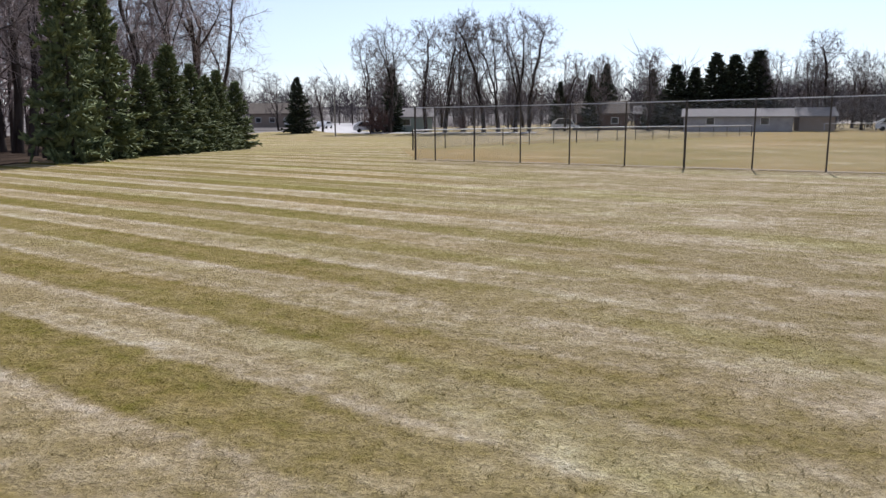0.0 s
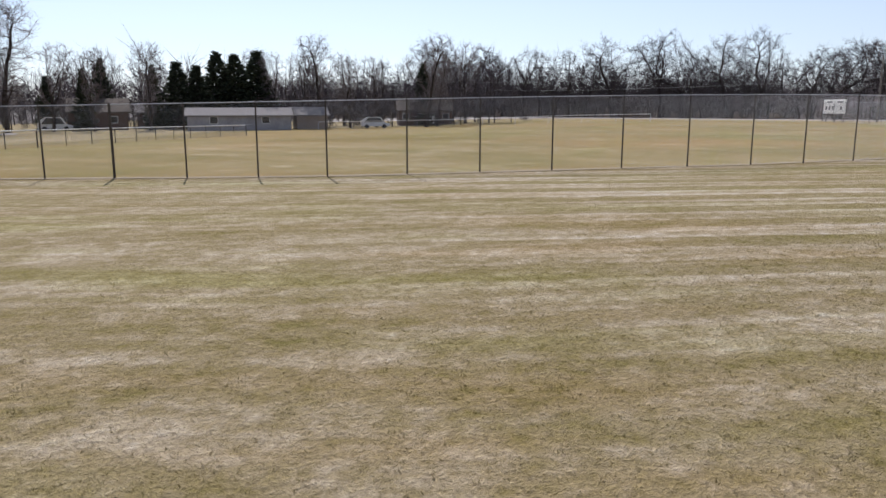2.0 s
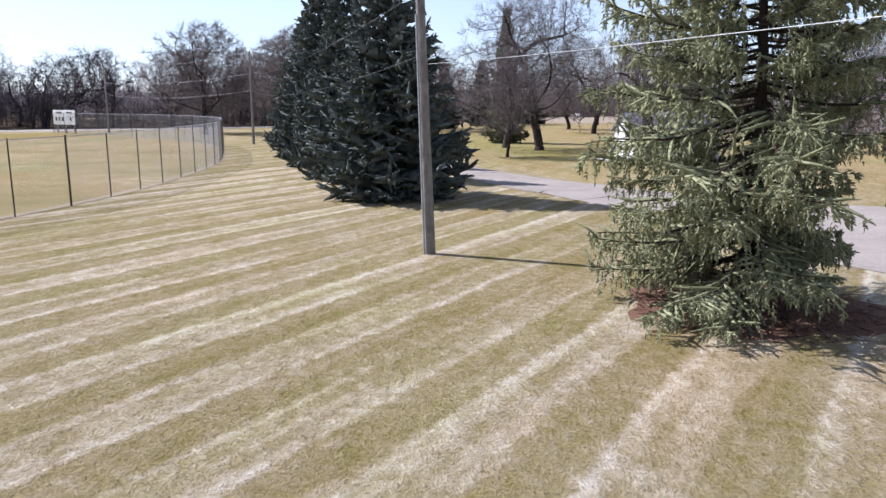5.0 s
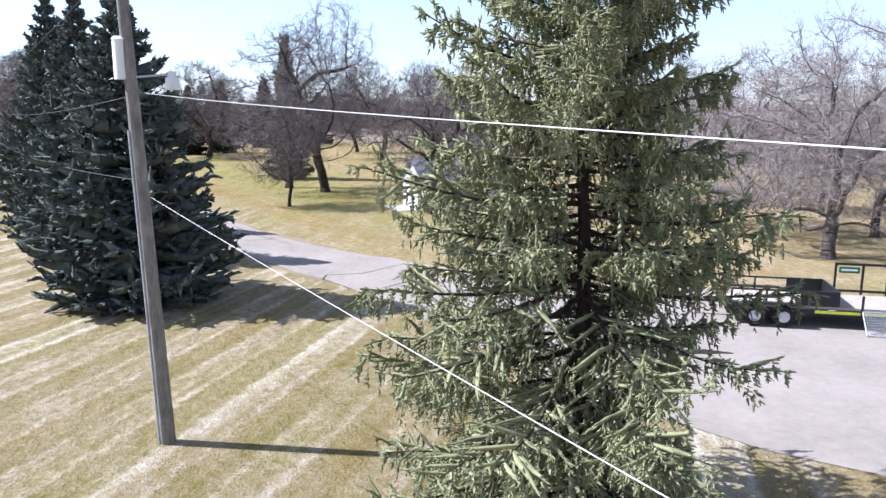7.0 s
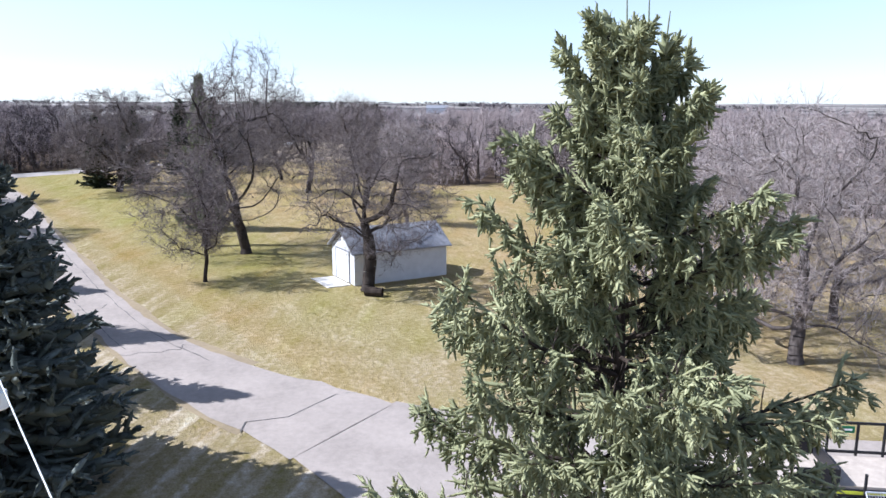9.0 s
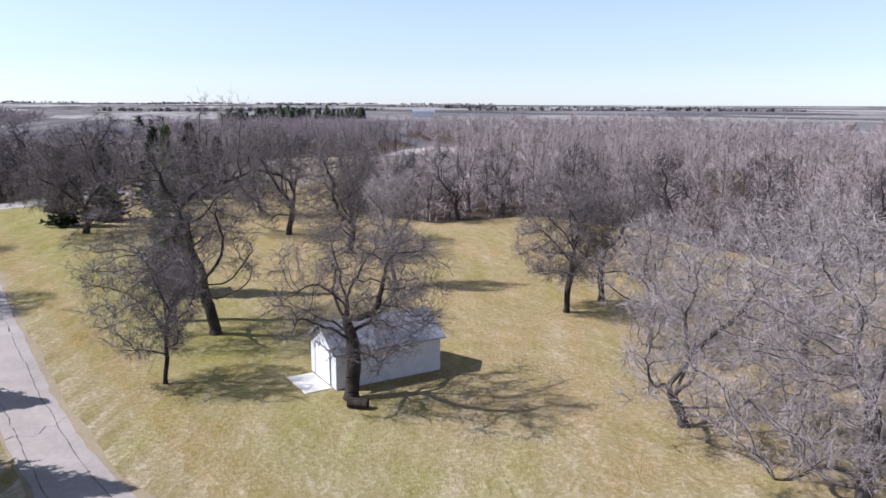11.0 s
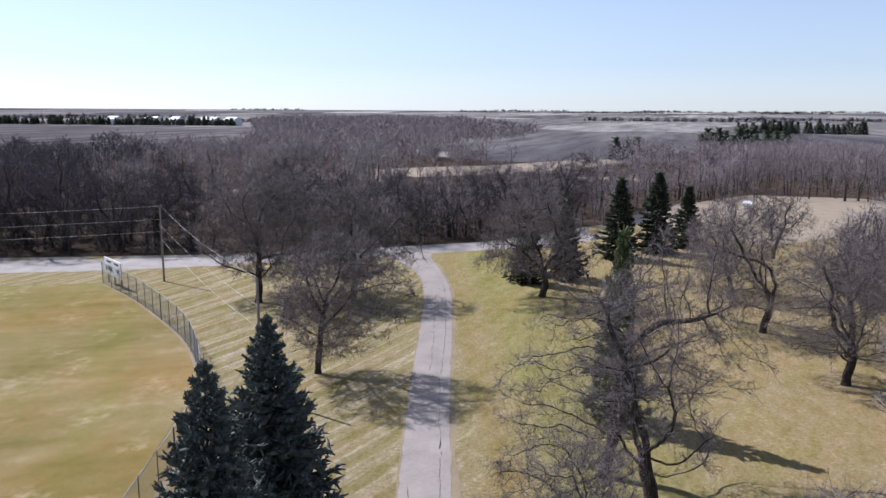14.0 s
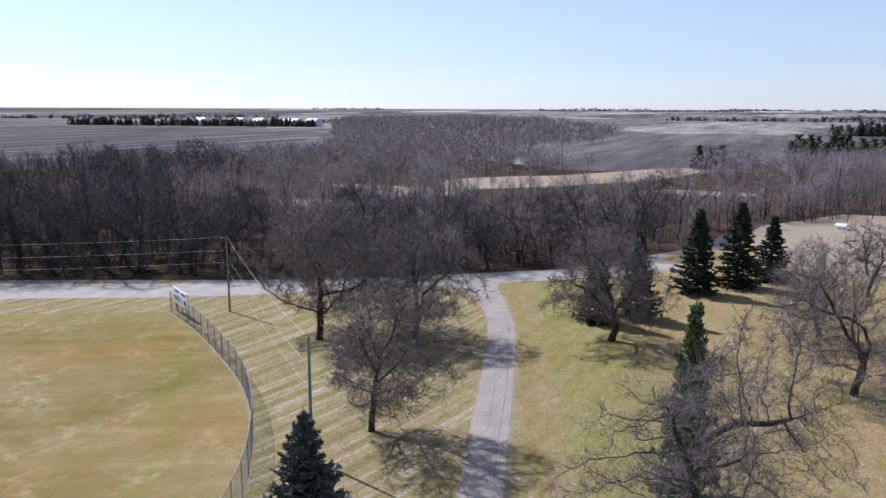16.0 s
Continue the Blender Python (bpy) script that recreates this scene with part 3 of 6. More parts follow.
def tree_skeleton(rng, h, w, fork, shape, n, step, crook, lean=(0.0, 0.0), lift=0.12, low=0.0, limbs=6):
    """Limbs that grow towards the light in a crown of the given shape: places, and the place that each one grew from."""
    p, d = [np.zeros(3)], np.array([lean[0], lean[1], 1.0])
    for _ in range(max(2, int(fork * h / step))):
        d = unit(d + rng.normal(size=3) * np.array([1, 1, 0.3]) * crook * 0.35 + np.array([0, 0, 0.12]))
        p.append(p[-1] + d * step)
    grew = [-1] + list(range(len(p) - 1))
    z0 = fork * h * (0.75 - low)
    # the leader, then a few great limbs
    fork_at = len(p) - 1
    if shape != "wide":
        for _ in range(int((0.66 - fork) * h / step)):
            d = unit(d + rng.normal(size=3) * crook * 0.30 + np.array([0, 0, 0.10]))
            grew.append(len(p) - 1)
            p.append(p[-1] + d * step)
    top = len(p) - 1
    turn = rng.uniform(0, 6.283)
    for k in range(limbs):
        f = k / max(limbs - 1, 1)
        if shape == "wide":
            base, el = max(1, fork_at - int((1 - f) * 0.30 * fork_at)), 0.10 + 1.05 * f ** 1.2
        elif shape == "vase":
            base, el = fork_at + int(f * 0.5 * (top - fork_at)), 0.95 + 0.3 * f
        else:
            base, el = fork_at + int(f * 0.85 * (top - fork_at)), 0.30 + 0.75 * f
        az = turn + k * 2.4 + rng.normal() * 0.3
        el += rng.normal() * 0.12
        reach = min(w * 0.40 / max(math.cos(el), 0.2), (h * 0.86 - p[base][2]) / max(math.sin(el), 0.2)) * rng.uniform(0.75, 1.1)
        d, was = np.array([math.cos(az) * math.cos(el), math.sin(az) * math.cos(el), math.sin(el)]), base
        for q in range(int(reach / step)):
            d = unit(d + rng.normal(size=3) * crook * 0.55 + np.array([0, 0, 0.035]))
            grew.append(was)
            was = len(p)
            p.append(p[grew[-1]] + d * step)
    u = rng.uniform(0, 1, n * 3)
    if shape == "oval":
        rr = np.sin(np.pi * np.clip(0.10 + 0.82 * u, 0, 1)) ** 0.75
    elif shape == "vase":
        rr = (0.25 + 0.75 * u ** 0.8) * np.where(u > 0.8, np.sqrt(np.clip(1 - ((u - 0.8) / 0.2) ** 2, 0, 1)), 1)
    else:
        rr = np.sqrt(np.clip(1 - u ** 2.4, 0, 1)) * np.clip(0.55 + u * 3, 0, 1)
    k = rng.uniform(0, 1, n * 3) < rr ** 1.5 + 0.02
    u, rr = u[k][:n], rr[k][:n]
    a = rng.uniform(0, 2 * np.pi, len(u))
    out = w / 2 * rr * np.sqrt(rng.uniform(0.04, 1, len(u))) * (1 + 0.18 * np.sin(3 * a + rng.uniform(0, 6)) + 0.12 * np.sin(5 * a + rng.uniform(0, 6)))
    goal = np.column_stack([out * np.cos(a) + p[-1][0] * 0.7, out * np.sin(a) + p[-1][1] * 0.7, z0 + u * (h - z0)])
    p = np.array(p)
    near, who, alive = np.full(len(goal), 1e9), np.zeros(len(goal), int), np.ones(len(goal), bool)
    start = 0
    for _ in range(160):
        far = np.linalg.norm(goal[:, None] - p[None, start:], axis=2)
        q = far.argmin(1)
        m = far[np.arange(len(goal)), q]
        who, near = np.where(m < near, q + start, who), np.minimum(m, near)
        alive &= near > step * 1.9
        act = alive & (near < h * 0.55)
        if not act.any() or len(p) > 5000:
            break
        pull = np.zeros((len(p), 3))
        np.add.at(pull, who[act], unit(goal[act] - p[who[act]]))
        tips = np.unique(who[act])
        d = unit(unit(pull[tips]) + rng.normal(size=(len(tips), 3)) * crook * 0.6 + np.array([0, 0, lift]))
        start = len(p)
        p = np.concatenate([p, p[tips] + d * step])
        grew += list(tips)
    return p, np.array(grew)


def grown_tree_arrays(seed, h, w, r, fork=0.25, shape="oval", n=1300, step=0.34, crook=0.26, lean=(0.0, 0.0), twigs=3, sprigs=4, twig=0.013, tip=0.016, length=0.8, low=0.0, lift=0.12, sides=6, fold=False, limbs=6, spread=0.50):
    """A leafless broadleaf tree: crooked limbs that thin towards their tips, and a haze of fine shoots on the thin ones."""
    rng = np.random.default_rng(seed)
    p, grew = tree_skeleton(rng, h * 0.94, w * 0.92, fork, shape, n, step, crook, lean, lift, low, limbs)
    ends = np.zeros(len(p))
    ends[np.bincount(grew[1:], minlength=len(p)) == 0] = 1
    for i in range(len(p) - 1, 0, -1):
        ends[grew[i]] += ends[i]
    rad = tip * ends ** (math.log(r / tip) / math.log(max(ends[0], 2)))
    rad[0] *= 1.5
    a, b = p[grew[1:]], p[1:]
    r0, r1 = np.minimum(rad[grew[1:]], rad[1:] * 1.25), rad[1:]
    thick = r0 > 0.06
    wood = [tubes(a[q], b[q], r0[q], r1[q], k) for q, k in ((thick, sides), (~thick, 3)) if q.any()]
    q = np.where(r1 < tip * 3.6)[0]
    at, way = np.repeat(b[q], twigs, 0), np.repeat(unit(b[q] - a[q]), twigs, 0)
    at = at - way * rng.uniform(0, step, (len(at), 1))
    d = unit(way * 0.55 + rng.normal(size=at.shape) * spread + np.array([0, 0, 0.16]))
    ln = length * rng.uniform(0.5, 1.25, len(at))
    end = at + d * ln[:, None]
    fine = [spikes(at, end, np.full(len(at), twig))]
    if sprigs:
        c = np.repeat(np.arange(len(at)), sprigs)
        s0 = at[c] + d[c] * (ln[c] * rng.uniform(0.15, 0.95, len(c)))[:, None]
        s1 = s0 + unit(d[c] * 0.7 + rng.normal(size=s0.shape) * 0.45 + np.array([0, 0, 0.1])) * (ln[c] * rng.uniform(0.35, 0.75, len(c)))[:, None]
        fine.append(slivers(rng, s0, s1, np.full(len(c), twig * 0.7), fold))
    return join(*wood), join(*fine)


def wood_tree_arrays(seed, h, w, r, fork, shape, n=80, step=0.85, twigs=3, sprigs=3, twig=0.026, crook=0.30, limbs=4):
    """A tree of the woods with few pieces: places, triangles, and how many of these are wood."""
    wood, fine = grown_tree_arrays(seed, h, w, r, fork, shape, n, step, crook, (0, 0), twigs, sprigs, twig, 0.026, 1.5, sides=4, limbs=limbs)
    return *join(wood, fine), len(wood[1])


def needles(rng, p, d, ln, n, size, width, spread=0.75):
    """Needle tufts round many shoots: thin triangles."""
    m = len(p)
    t = rng.uniform(0.0, 1.0, (m, n, 1))
    base = p[:, None] + d[:, None] * ln[:, None, None] * t
    rad = rng.normal(size=(m, n, 3))
    rad = unit(rad - d[:, None] * np.sum(rad * d[:, None], 2, keepdims=True))
    nd = unit(d[:, None] * 0.85 + rad * spread)
    side = unit(np.cross(nd, rng.normal(size=(m, n, 3)))) * width * 0.5
    tip = base + nd * size * rng.uniform(0.7, 1.2, (m, n, 1))
    v = np.stack([base - side, base + side, tip], 2).reshape(-1, 3)
    return v, np.arange(len(v)).reshape(-1, 3)


def leaning(arrays, dx, dy, h):
    """The same tree, leaning by dx, dy at its top."""
    return [(v + (v[:, 2:3] / h) * np.array([[dx, dy, 0.0]]), f) for v, f in arrays]


def fir_arrays(seed, h, rad, boughs=160, sprays=14, shoots=6, hangs=0, low=0.06, power=0.68, belly=0.30, droop=-0.25, rise=1.15, turn=0.6, whorls=0, ragged=0.2, fat=0.03, shoot=0.15, leaders=1, spray=0.30, lit=0.0, twiggy=3, tips=4, sag=-0.12, needle=2, plane=0.25, blunt=False, core=0.0):
    """A spruce bough by bough: flat sprays on every bough, shoots like small brushes on every spray, and hanging branchlets under them."""
    rng = np.random.default_rng(seed)
    tp, tr = trunk_line(rng, h * 0.985, 0.012 * h + 0.05, 8, 0.006, 0.005, 0.05)
    if whorls:
        t = low + (0.985 - low) * np.repeat(np.linspace(0, 1, whorls) ** 1.05, boughs // whorls)
        az = np.tile(np.arange(boughs // whorls) * 2 * np.pi / (boughs // whorls), whorls) + np.repeat(np.arange(whorls) * 1.13, boughs // whorls)
        boughs = len(t)
        t = np.clip(t + rng.normal(size=boughs) * 0.004, low, 0.985)
    else:
        t = low + (0.985 - low) * np.linspace(0, 1, boughs) ** 1.12
        az = np.arange(boughs) * 2.39996
    az = az + rng.normal(size=boughs) * 0.22
    ln = rad * np.clip((1.02 - t) / (1 - belly), 0.02, 1) ** power * rng.uniform(1 - ragged, 1 + ragged * 0.55, boughs)
    ln *= np.clip(0.72 + t * 2.4, 0, 1)
    # fuller towards +y, where the light comes from
    ln = np.maximum(ln * (1 + lit * np.sin(az) * (1 - t)), 0.22)
    if lit:
        # the lowest boughs on the shaded side have died back
        ln = np.where((np.sin(az) < -0.1) & (t < 0.30), ln * 0.58, ln)
    el = droop + t ** 1.8 * rise + rng.normal(size=boughs) * (0.03 if whorls else 0.07)
    s = t * (tp.shape[1] - 1)
    i = np.minimum(s.astype(int), tp.shape[1] - 2)
    fr = (s - i)[:, None]
    p = tp[0, i] * (1 - fr) + tp[0, i + 1] * fr
    k, pts = 7, [p]
    for q in range(1, k):
        e = el + (q / k - 0.35) * turn * (1 - t * 0.7)
        d = np.column_stack([np.cos(az) * np.cos(e), np.sin(az) * np.cos(e), np.sin(e)]) + rng.normal(size=(boughs, 3)) * 0.045
        p = p + unit(d) * (ln / (k - 1))[:, None]
        pts.append(p)
    l1 = np.stack(pts, 1)
    r1 = (0.008 + 0.011 * ln)[:, None] * np.linspace(1, 0.2, k)[None]
    l2, r2 = branch(rng, l1, r1, sprays, 0.22, spray, 50, sag * 0.5, 4, 0.5, 0.08, sag * 0.3, flat=0.85, fall=0.72)
    seg = [np.concatenate([l2, l1[:, -4:], l1[:, 2:6]])]
    if hangs:
        # curtains of branchlets below the boughs
        a, b = branch(rng, np.concatenate([l1, l1]), np.ones((2 * boughs, k)), hangs, 0.26, 0.16, 70, -1.5, 4, 0.5, 0.08, -0.30, fall=0.2)
        c, _ = branch(rng, l2, np.ones(l2.shape[:2]), 2, 0.2, 0.42, 60, -1.3, 4, 0.5, 0.08, -0.3, fall=0.2)
        seg += [a, c]
    stems = np.concatenate(seg)
    stems = stems[np.linalg.norm(stems[:, -1] - stems[:, 0], axis=1) > 0.05]
    sh, _ = branch(rng, stems, np.ones(stems.shape[:2]), shoots, 0.08, 0.4, 42, 0.02, 2, flat=plane, fall=0.2)
    p0, dv = sh[:, 0], unit(sh[:, 1] - sh[:, 0])
    # shoots reach outwards and a little up, away from the trunk
    away = unit(p0 * np.array([1.0, 1.0, 0.0]))
    dv = unit(dv + away * 0.45 + np.array([0, 0, 0.16]))
    size = shoot * rng.uniform(0.65, 1.3, len(p0))
    # the ends of the boughs turn up
    q0 = np.repeat(l1[:, -1], tips, 0)
    qd = unit(np.repeat(unit(l1[:, -1] - l1[:, -3]), tips, 0) + rng.normal(size=(len(q0), 3)) * 0.42 + np.array([0, 0, 0.25]))
    p0, dv = np.concatenate([p0, stems[:, -1], q0]), np.concatenate([dv, unit(stems[:, -1] - stems[:, -2]), qd])
    size = np.concatenate([size, shoot * rng.uniform(0.9, 1.5, len(p0) - len(size))])
    # upright leaders, each with small shoots round its foot
    many = leaders > 1
    c = np.repeat(tp[0, -1:], leaders, 0) + np.column_stack([rng.uniform(-0.34, 0.34, (leaders, 2)) * many, -rng.uniform(0.1, 1.0, leaders) * many])
    lead = c + np.column_stack([rng.normal(size=(leaders, 2)) * 0.05, rng.uniform(0.22, 0.48, leaders)])
    for f in (0.0, 0.18, 0.38):
        m = 5
        z0 = np.repeat(c + (lead - c) * f, m, 0)
        zd = unit(rng.normal(size=(len(z0), 3)) * np.array([1, 1, 0.15]) + np.array([0, 0, 0.55]))
        p0, dv, size = np.concatenate([p0, z0]), np.concatenate([dv, zd]), np.concatenate([size, np.full(len(z0), shoot * (1.9 - 2.2 * f))])
    r = fat * rng.uniform(0.75, 1.25, len(p0)) * np.clip(size / shoot, 0.7, 1.25)
    leaf = [tubes(p0, p0 + dv * (size * 0.9)[:, None], r, r * 0.38, 3) if blunt else spikes(p0, p0 + dv * (size * 1.15)[:, None], r)]
    leaf.append(tubes(c, lead, np.full(leaders, fat * 0.6), np.full(leaders, fat * 0.3), 5))
    if core:
        # the close inner foliage along every bough and spray
        u = np.linspace(0, 1, k)
        rr = core * np.sin(np.pi * np.clip(0.08 + 0.86 * u, 0, 1))[None] ** 0.6 * np.clip(ln / rad * 1.6, 0.25, 1.0)[:, None] * rng.uniform(0.75, 1.25, (boughs, 1))
        if blunt and not hangs:
            leaf.append(poly_tubes(l1 + rng.normal(size=l1.shape) * core * 0.25 - np.array([0, 0, core * 0.4]), rr, 5))
        far = np.linalg.norm(l2[:, -1] - l2[:, 0], axis=1)
        leaf.append(poly_tubes(l2, (np.clip(far, 0.1, 0.7) * core * 0.9)[:, None] * np.array([[0.7, 1.0, 0.85, 0.3]]), 3))
    if needle:
        leaf.append(needles(rng, p0, dv, size, needle, fat * 2.4, 0.010))
    wood = join(poly_tubes(tp, tr, 9), poly_tubes(l1, r1, 4 if twiggy else 3))
    if twiggy:
        wood = join(wood, spikes(l2[:, 0], l2[:, -1], np.maximum(r2[:, 0] * 0.6, 0.005)))
        a, b = twig_tips(rng, l1[:, :5], twiggy, 0.34, 48, -0.06, 0.05)
        a2, b2 = twig_tips(rng, np.stack([a, b], 1), 3, 0.6, 40, 0.0, 0.1)
        wood = join(wood, spikes(a, b, np.full(len(a), 0.012)), spikes(a2, b2, np.full(len(a2), 0.009)))
    return wood, join(*leaf)


def conifer(name, arrays, needle_mat, label, x, y, z=0, rz=0, bark=BARK_DARK, group=""):
    ob = empty(name, x, y, z, rz)
    hang("trunk", tri_mesh("trunk", *arrays[0], bark, True), ob)
    hang("crown", tri_mesh("crown", *arrays[1], needle_mat, True), ob)
    return tagged(ob, label, "conifer", group)


def bare_tree(name, arrays, label, x, y, z=0, rz=0, bark=BARK, twig=TWIG, group="bare trees in the park"):
    ob = empty(name, x, y, z, rz)
    hang("trunk", tri_mesh("trunk", *arrays[0], bark, True), ob)
    hang("crown", tri_mesh("crown", *arrays[1], twig), ob)
    return tagged(ob, label, "tree", group)


def smooth(a, b, x):
    t = np.clip((np.asarray(x, float) - a) / (b - a), 0, 1)
    return t * t * (3 - 2 * t)


def ground_z(x, y):
    """The land falls away a little towards the town, and rises gently at the far edge of the plain."""
    x, y = np.asarray(x, float), np.asarray(y, float)
    far = np.hypot(x, y)
    return -1.3 * smooth(35, 95, y - 0.35 * x) * (1 - smooth(75, 112, x)) + 26.0 * smooth(1800, 5200, far)


def gz(x, y):
    return float(ground_z(x, y))


def inside(poly, x, y):
    c = np.zeros(len(x), bool)
    n = len(poly)
    for i in range(n):
        (x0, y0), (x1, y1) = poly[i], poly[(i + 1) % n]
        if y0 != y1:
            c ^= ((y0 > y) != (y1 > y)) & (x < (x1 - x0) * (y - y0) / (y1 - y0) + x0)
    return c


def sheet(name, poly, z, mat, cell=0.0, label="", category="", rough=0.0):
    """A flat piece of ground from an outline, 4 mm or more above what lies under it."""
    bm = B()
    vs = [bm.verts.new((x, y, gz(x, y) + z)) for x, y in poly]
    f = bm.faces.new(vs)
    f.normal_update()
    if f.normal.z < 0:
        f.normal_flip()
    bmesh.ops.triangulate(bm, faces=[f])
    if cell:
        # cut along the ground's own cells, so that it lies on the land
        xs, ys = [p[0] for p in poly], [p[1] for p in poly]
        for axis, lo, hi in ((0, max(min(xs), -120), min(max(xs), 130)), (1, max(min(ys), -130), min(max(ys), 210))):
            for c in np.arange(math.ceil(lo / cell) * cell, hi, cell):
                co, no = [0, 0, 0], [0, 0, 0]
                co[axis], no[axis] = c, 1
                bmesh.ops.bisect_plane(bm, geom=bm.verts[:] + bm.edges[:] + bm.faces[:], plane_co=co, plane_no=no)
        for v in bm.verts:
            v.co.z = gz(v.co.x, v.co.y) + z
    ob = part(name, bm, mat)
    return tagged(ob, label, category, kind="structure")


def spline(pts, step=1.0):
    """A smooth line through points, as an even row of points."""
    p = np.asarray(pts, float)
    q = np.concatenate([[2 * p[0] - p[1]], p, [2 * p[-1] - p[-2]]])
    out = []
    for i in range(1, len(q) - 2):
        a, b, c, d = q[i - 1], q[i], q[i + 1], q[i + 2]
        n = max(2, int(np.linalg.norm(c - b) / step * 4))
        t = np.linspace(0, 1, n, endpoint=False)[:, None]
        out.append(0.5 * (2 * b + (c - a) * t + (2 * a - 5 * b + 4 * c - d) * t ** 2 + (3 * b - a - 3 * c + d) * t ** 3))
    out = np.concatenate(out + [p[-1:]])
    s = np.concatenate([[0], np.cumsum(np.linalg.norm(np.diff(out, axis=0), axis=1))])
    u = np.linspace(0, s[-1], max(2, int(round(s[-1] / step)) + 1))
    return np.column_stack([np.interp(u, s, out[:, k]) for k in range(out.shape[1])])


def ribbon(name, left, right, z, mat, label, category):
    """A strip of paving between two edge lines."""
    n = min(len(left), len(right))
    left, right = spline(left, 1.0), spline(right, 1.0)
    n = max(len(left), len(right))
    rs = [np.column_stack([np.interp(np.linspace(0, 1, n), np.linspace(0, 1, len(s)), s[:, k]) for k in (0, 1)]) for s in (left, right)]
    rng = np.random.default_rng(3)
    v = []
    for i in range(n):
        (ax, ay), (bx, by) = rs[0][i], rs[1][i]
        j = rng.normal(size=2) * 0.05
        for t in np.linspace(-j[0] * 0.3, 1 + j[1] * 0.3, 5):
            x, y = ax + (bx - ax) * t, ay + (by - ay) * t
            v.append((x, y, gz(x, y) + z + 0.02 * (1 - (2 * t - 1) ** 2)))
    f = []
    for i in range(n - 1):
        for k in range(4):
            a = i * 5 + k
            f += [(a, a + 1, a + 6), (a, a + 6, a + 5)]
    me = tri_mesh(name, v, f, mat)
    bm = B()
    bm.from_mesh(me)
    bmesh.ops.recalc_face_normals(bm, faces=bm.faces[:])
    if bm.faces[:][0].normal.z < 0:
        bmesh.ops.reverse_faces(bm, faces=bm.faces[:])
    bm.to_mesh(me)
    bm.free()
    return tagged(new(name, me), label, category, kind="structure")


# ---- ground ----
PARK = [(-30, -60), (-30, 130), (60, 215), (72, 200), (124, 96), (140, 62), (166, 24), (200, -2), (225, -22), (180, -40), (140, -60), (110, -75), (60, -110), (0, -110)]


def make_ground():
    """One sheet to the horizon: close cells round the park, wide ones beyond."""
    xs = np.concatenate([[-30000, -9000, -5200, -4000, -3000, -2000, -1200, -600, -300, -180], np.arange(-120, 261, 5.0), [300, 360, 450, 600, 800, 1100, 1600, 2000, 2400, 2900, 3400, 4000, 4600, 5200, 12000, 30000]])
    ys = np.concatenate([[-30000, -9000, -5200, -4600, -4000, -3400, -2900, -2400, -2000, -1600, -1200, -600, -300, -200], np.arange(-130, 211, 5.0), [240, 300, 400, 600, 800, 1200, 1600, 2000, 2400, 2900, 3400, 4000, 4600, 5200, 12000, 30000]])
    gx, gy = np.meshgrid(xs, ys)
    z = ground_z(gx, gy)
    rng = np.random.default_rng(5)
    v = np.column_stack([gx.ravel(), gy.ravel(), z.ravel()])
    nx = len(xs)
    f, slots = [], []
    for j in range(len(ys) - 1):
        for i in range(nx - 1):
            a = j * nx + i
            f += [(a, a + 1, a + nx + 1), (a, a + nx + 1, a + nx)]
            c = np.array([[(xs[i] + xs[i + 1]) / 2], [(ys[j] + ys[j + 1]) / 2]])
            near = xs[i + 1] - xs[i] < 6 and ys[j + 1] - ys[j] < 6 and inside(PARK, c[0], c[1])[0]
            slots += [0 if near else 1] * 2
    me = tri_mesh("ground", v, f, LAWN)
    me.materials.append(FAR)
    me.polygons.foreach_set("material_index", np.array(slots, np.int32))
    return tagged(new("ground", me), "dry spring lawn mown in pale stripes, farmland beyond", "ground", kind="structure")


make_ground()

FENCE_LINE = [(-1.2, 34.4), (7.2, 29.7), (15.5, 25.2), (23.7, 22.6), (32.6, 20.0), (41.9, 18.5), (49.2, 18.4), (56.5, 19.1), (65.5, 20.7),
              (75.0, 23.8), (81.5, 26.2), (87.5, 29.4), (94.5, 34.3), (101.5, 40.6), (107.8, 48.2), (114.0, 56.5), (119.6, 65.4)]
fence_pts = spline(FENCE_LINE, 0.5)
field = [tuple(p) for p in fence_pts[::6]] + [(119.6, 66.5), (109, 88), (96, 112), (75, 118), (40, 112), (10, 78), (-2.5, 46)]
fgrid = np.array(field)


def make_field_sheet():
    """The ball field's turf, following the land."""
    x0, y0 = fgrid.min(0)
    x1, y1 = fgrid.max(0)
    bm = B()
    vs = [bm.verts.new((x, y, 0)) for x, y in field]
    fc = bm.faces.new(vs)
    bmesh.ops.triangulate(bm, faces=[fc])
    for axis, lo, hi in ((0, x0, x1), (1, y0, y1)):
        for c in np.arange(lo + 6, hi, 6.0):
            co, no = [0, 0, 0], [0, 0, 0]
            co[axis], no[axis] = c, 1
            bmesh.ops.bisect_plane(bm, geom=bm.verts[:] + bm.edges[:] + bm.faces[:], plane_co=co, plane_no=no)
    for v in bm.verts:
        v.co.z = gz(v.co.x, v.co.y) + 0.012
    for fc in bm.faces:
        fc.normal_update()
        if fc.normal.z < 0:
            fc.normal_flip()
    return tagged(part("ball_field", bm, FIELD), "dry tan and green ball field turf with bare patches", "field", kind="structure")


make_field_sheet()

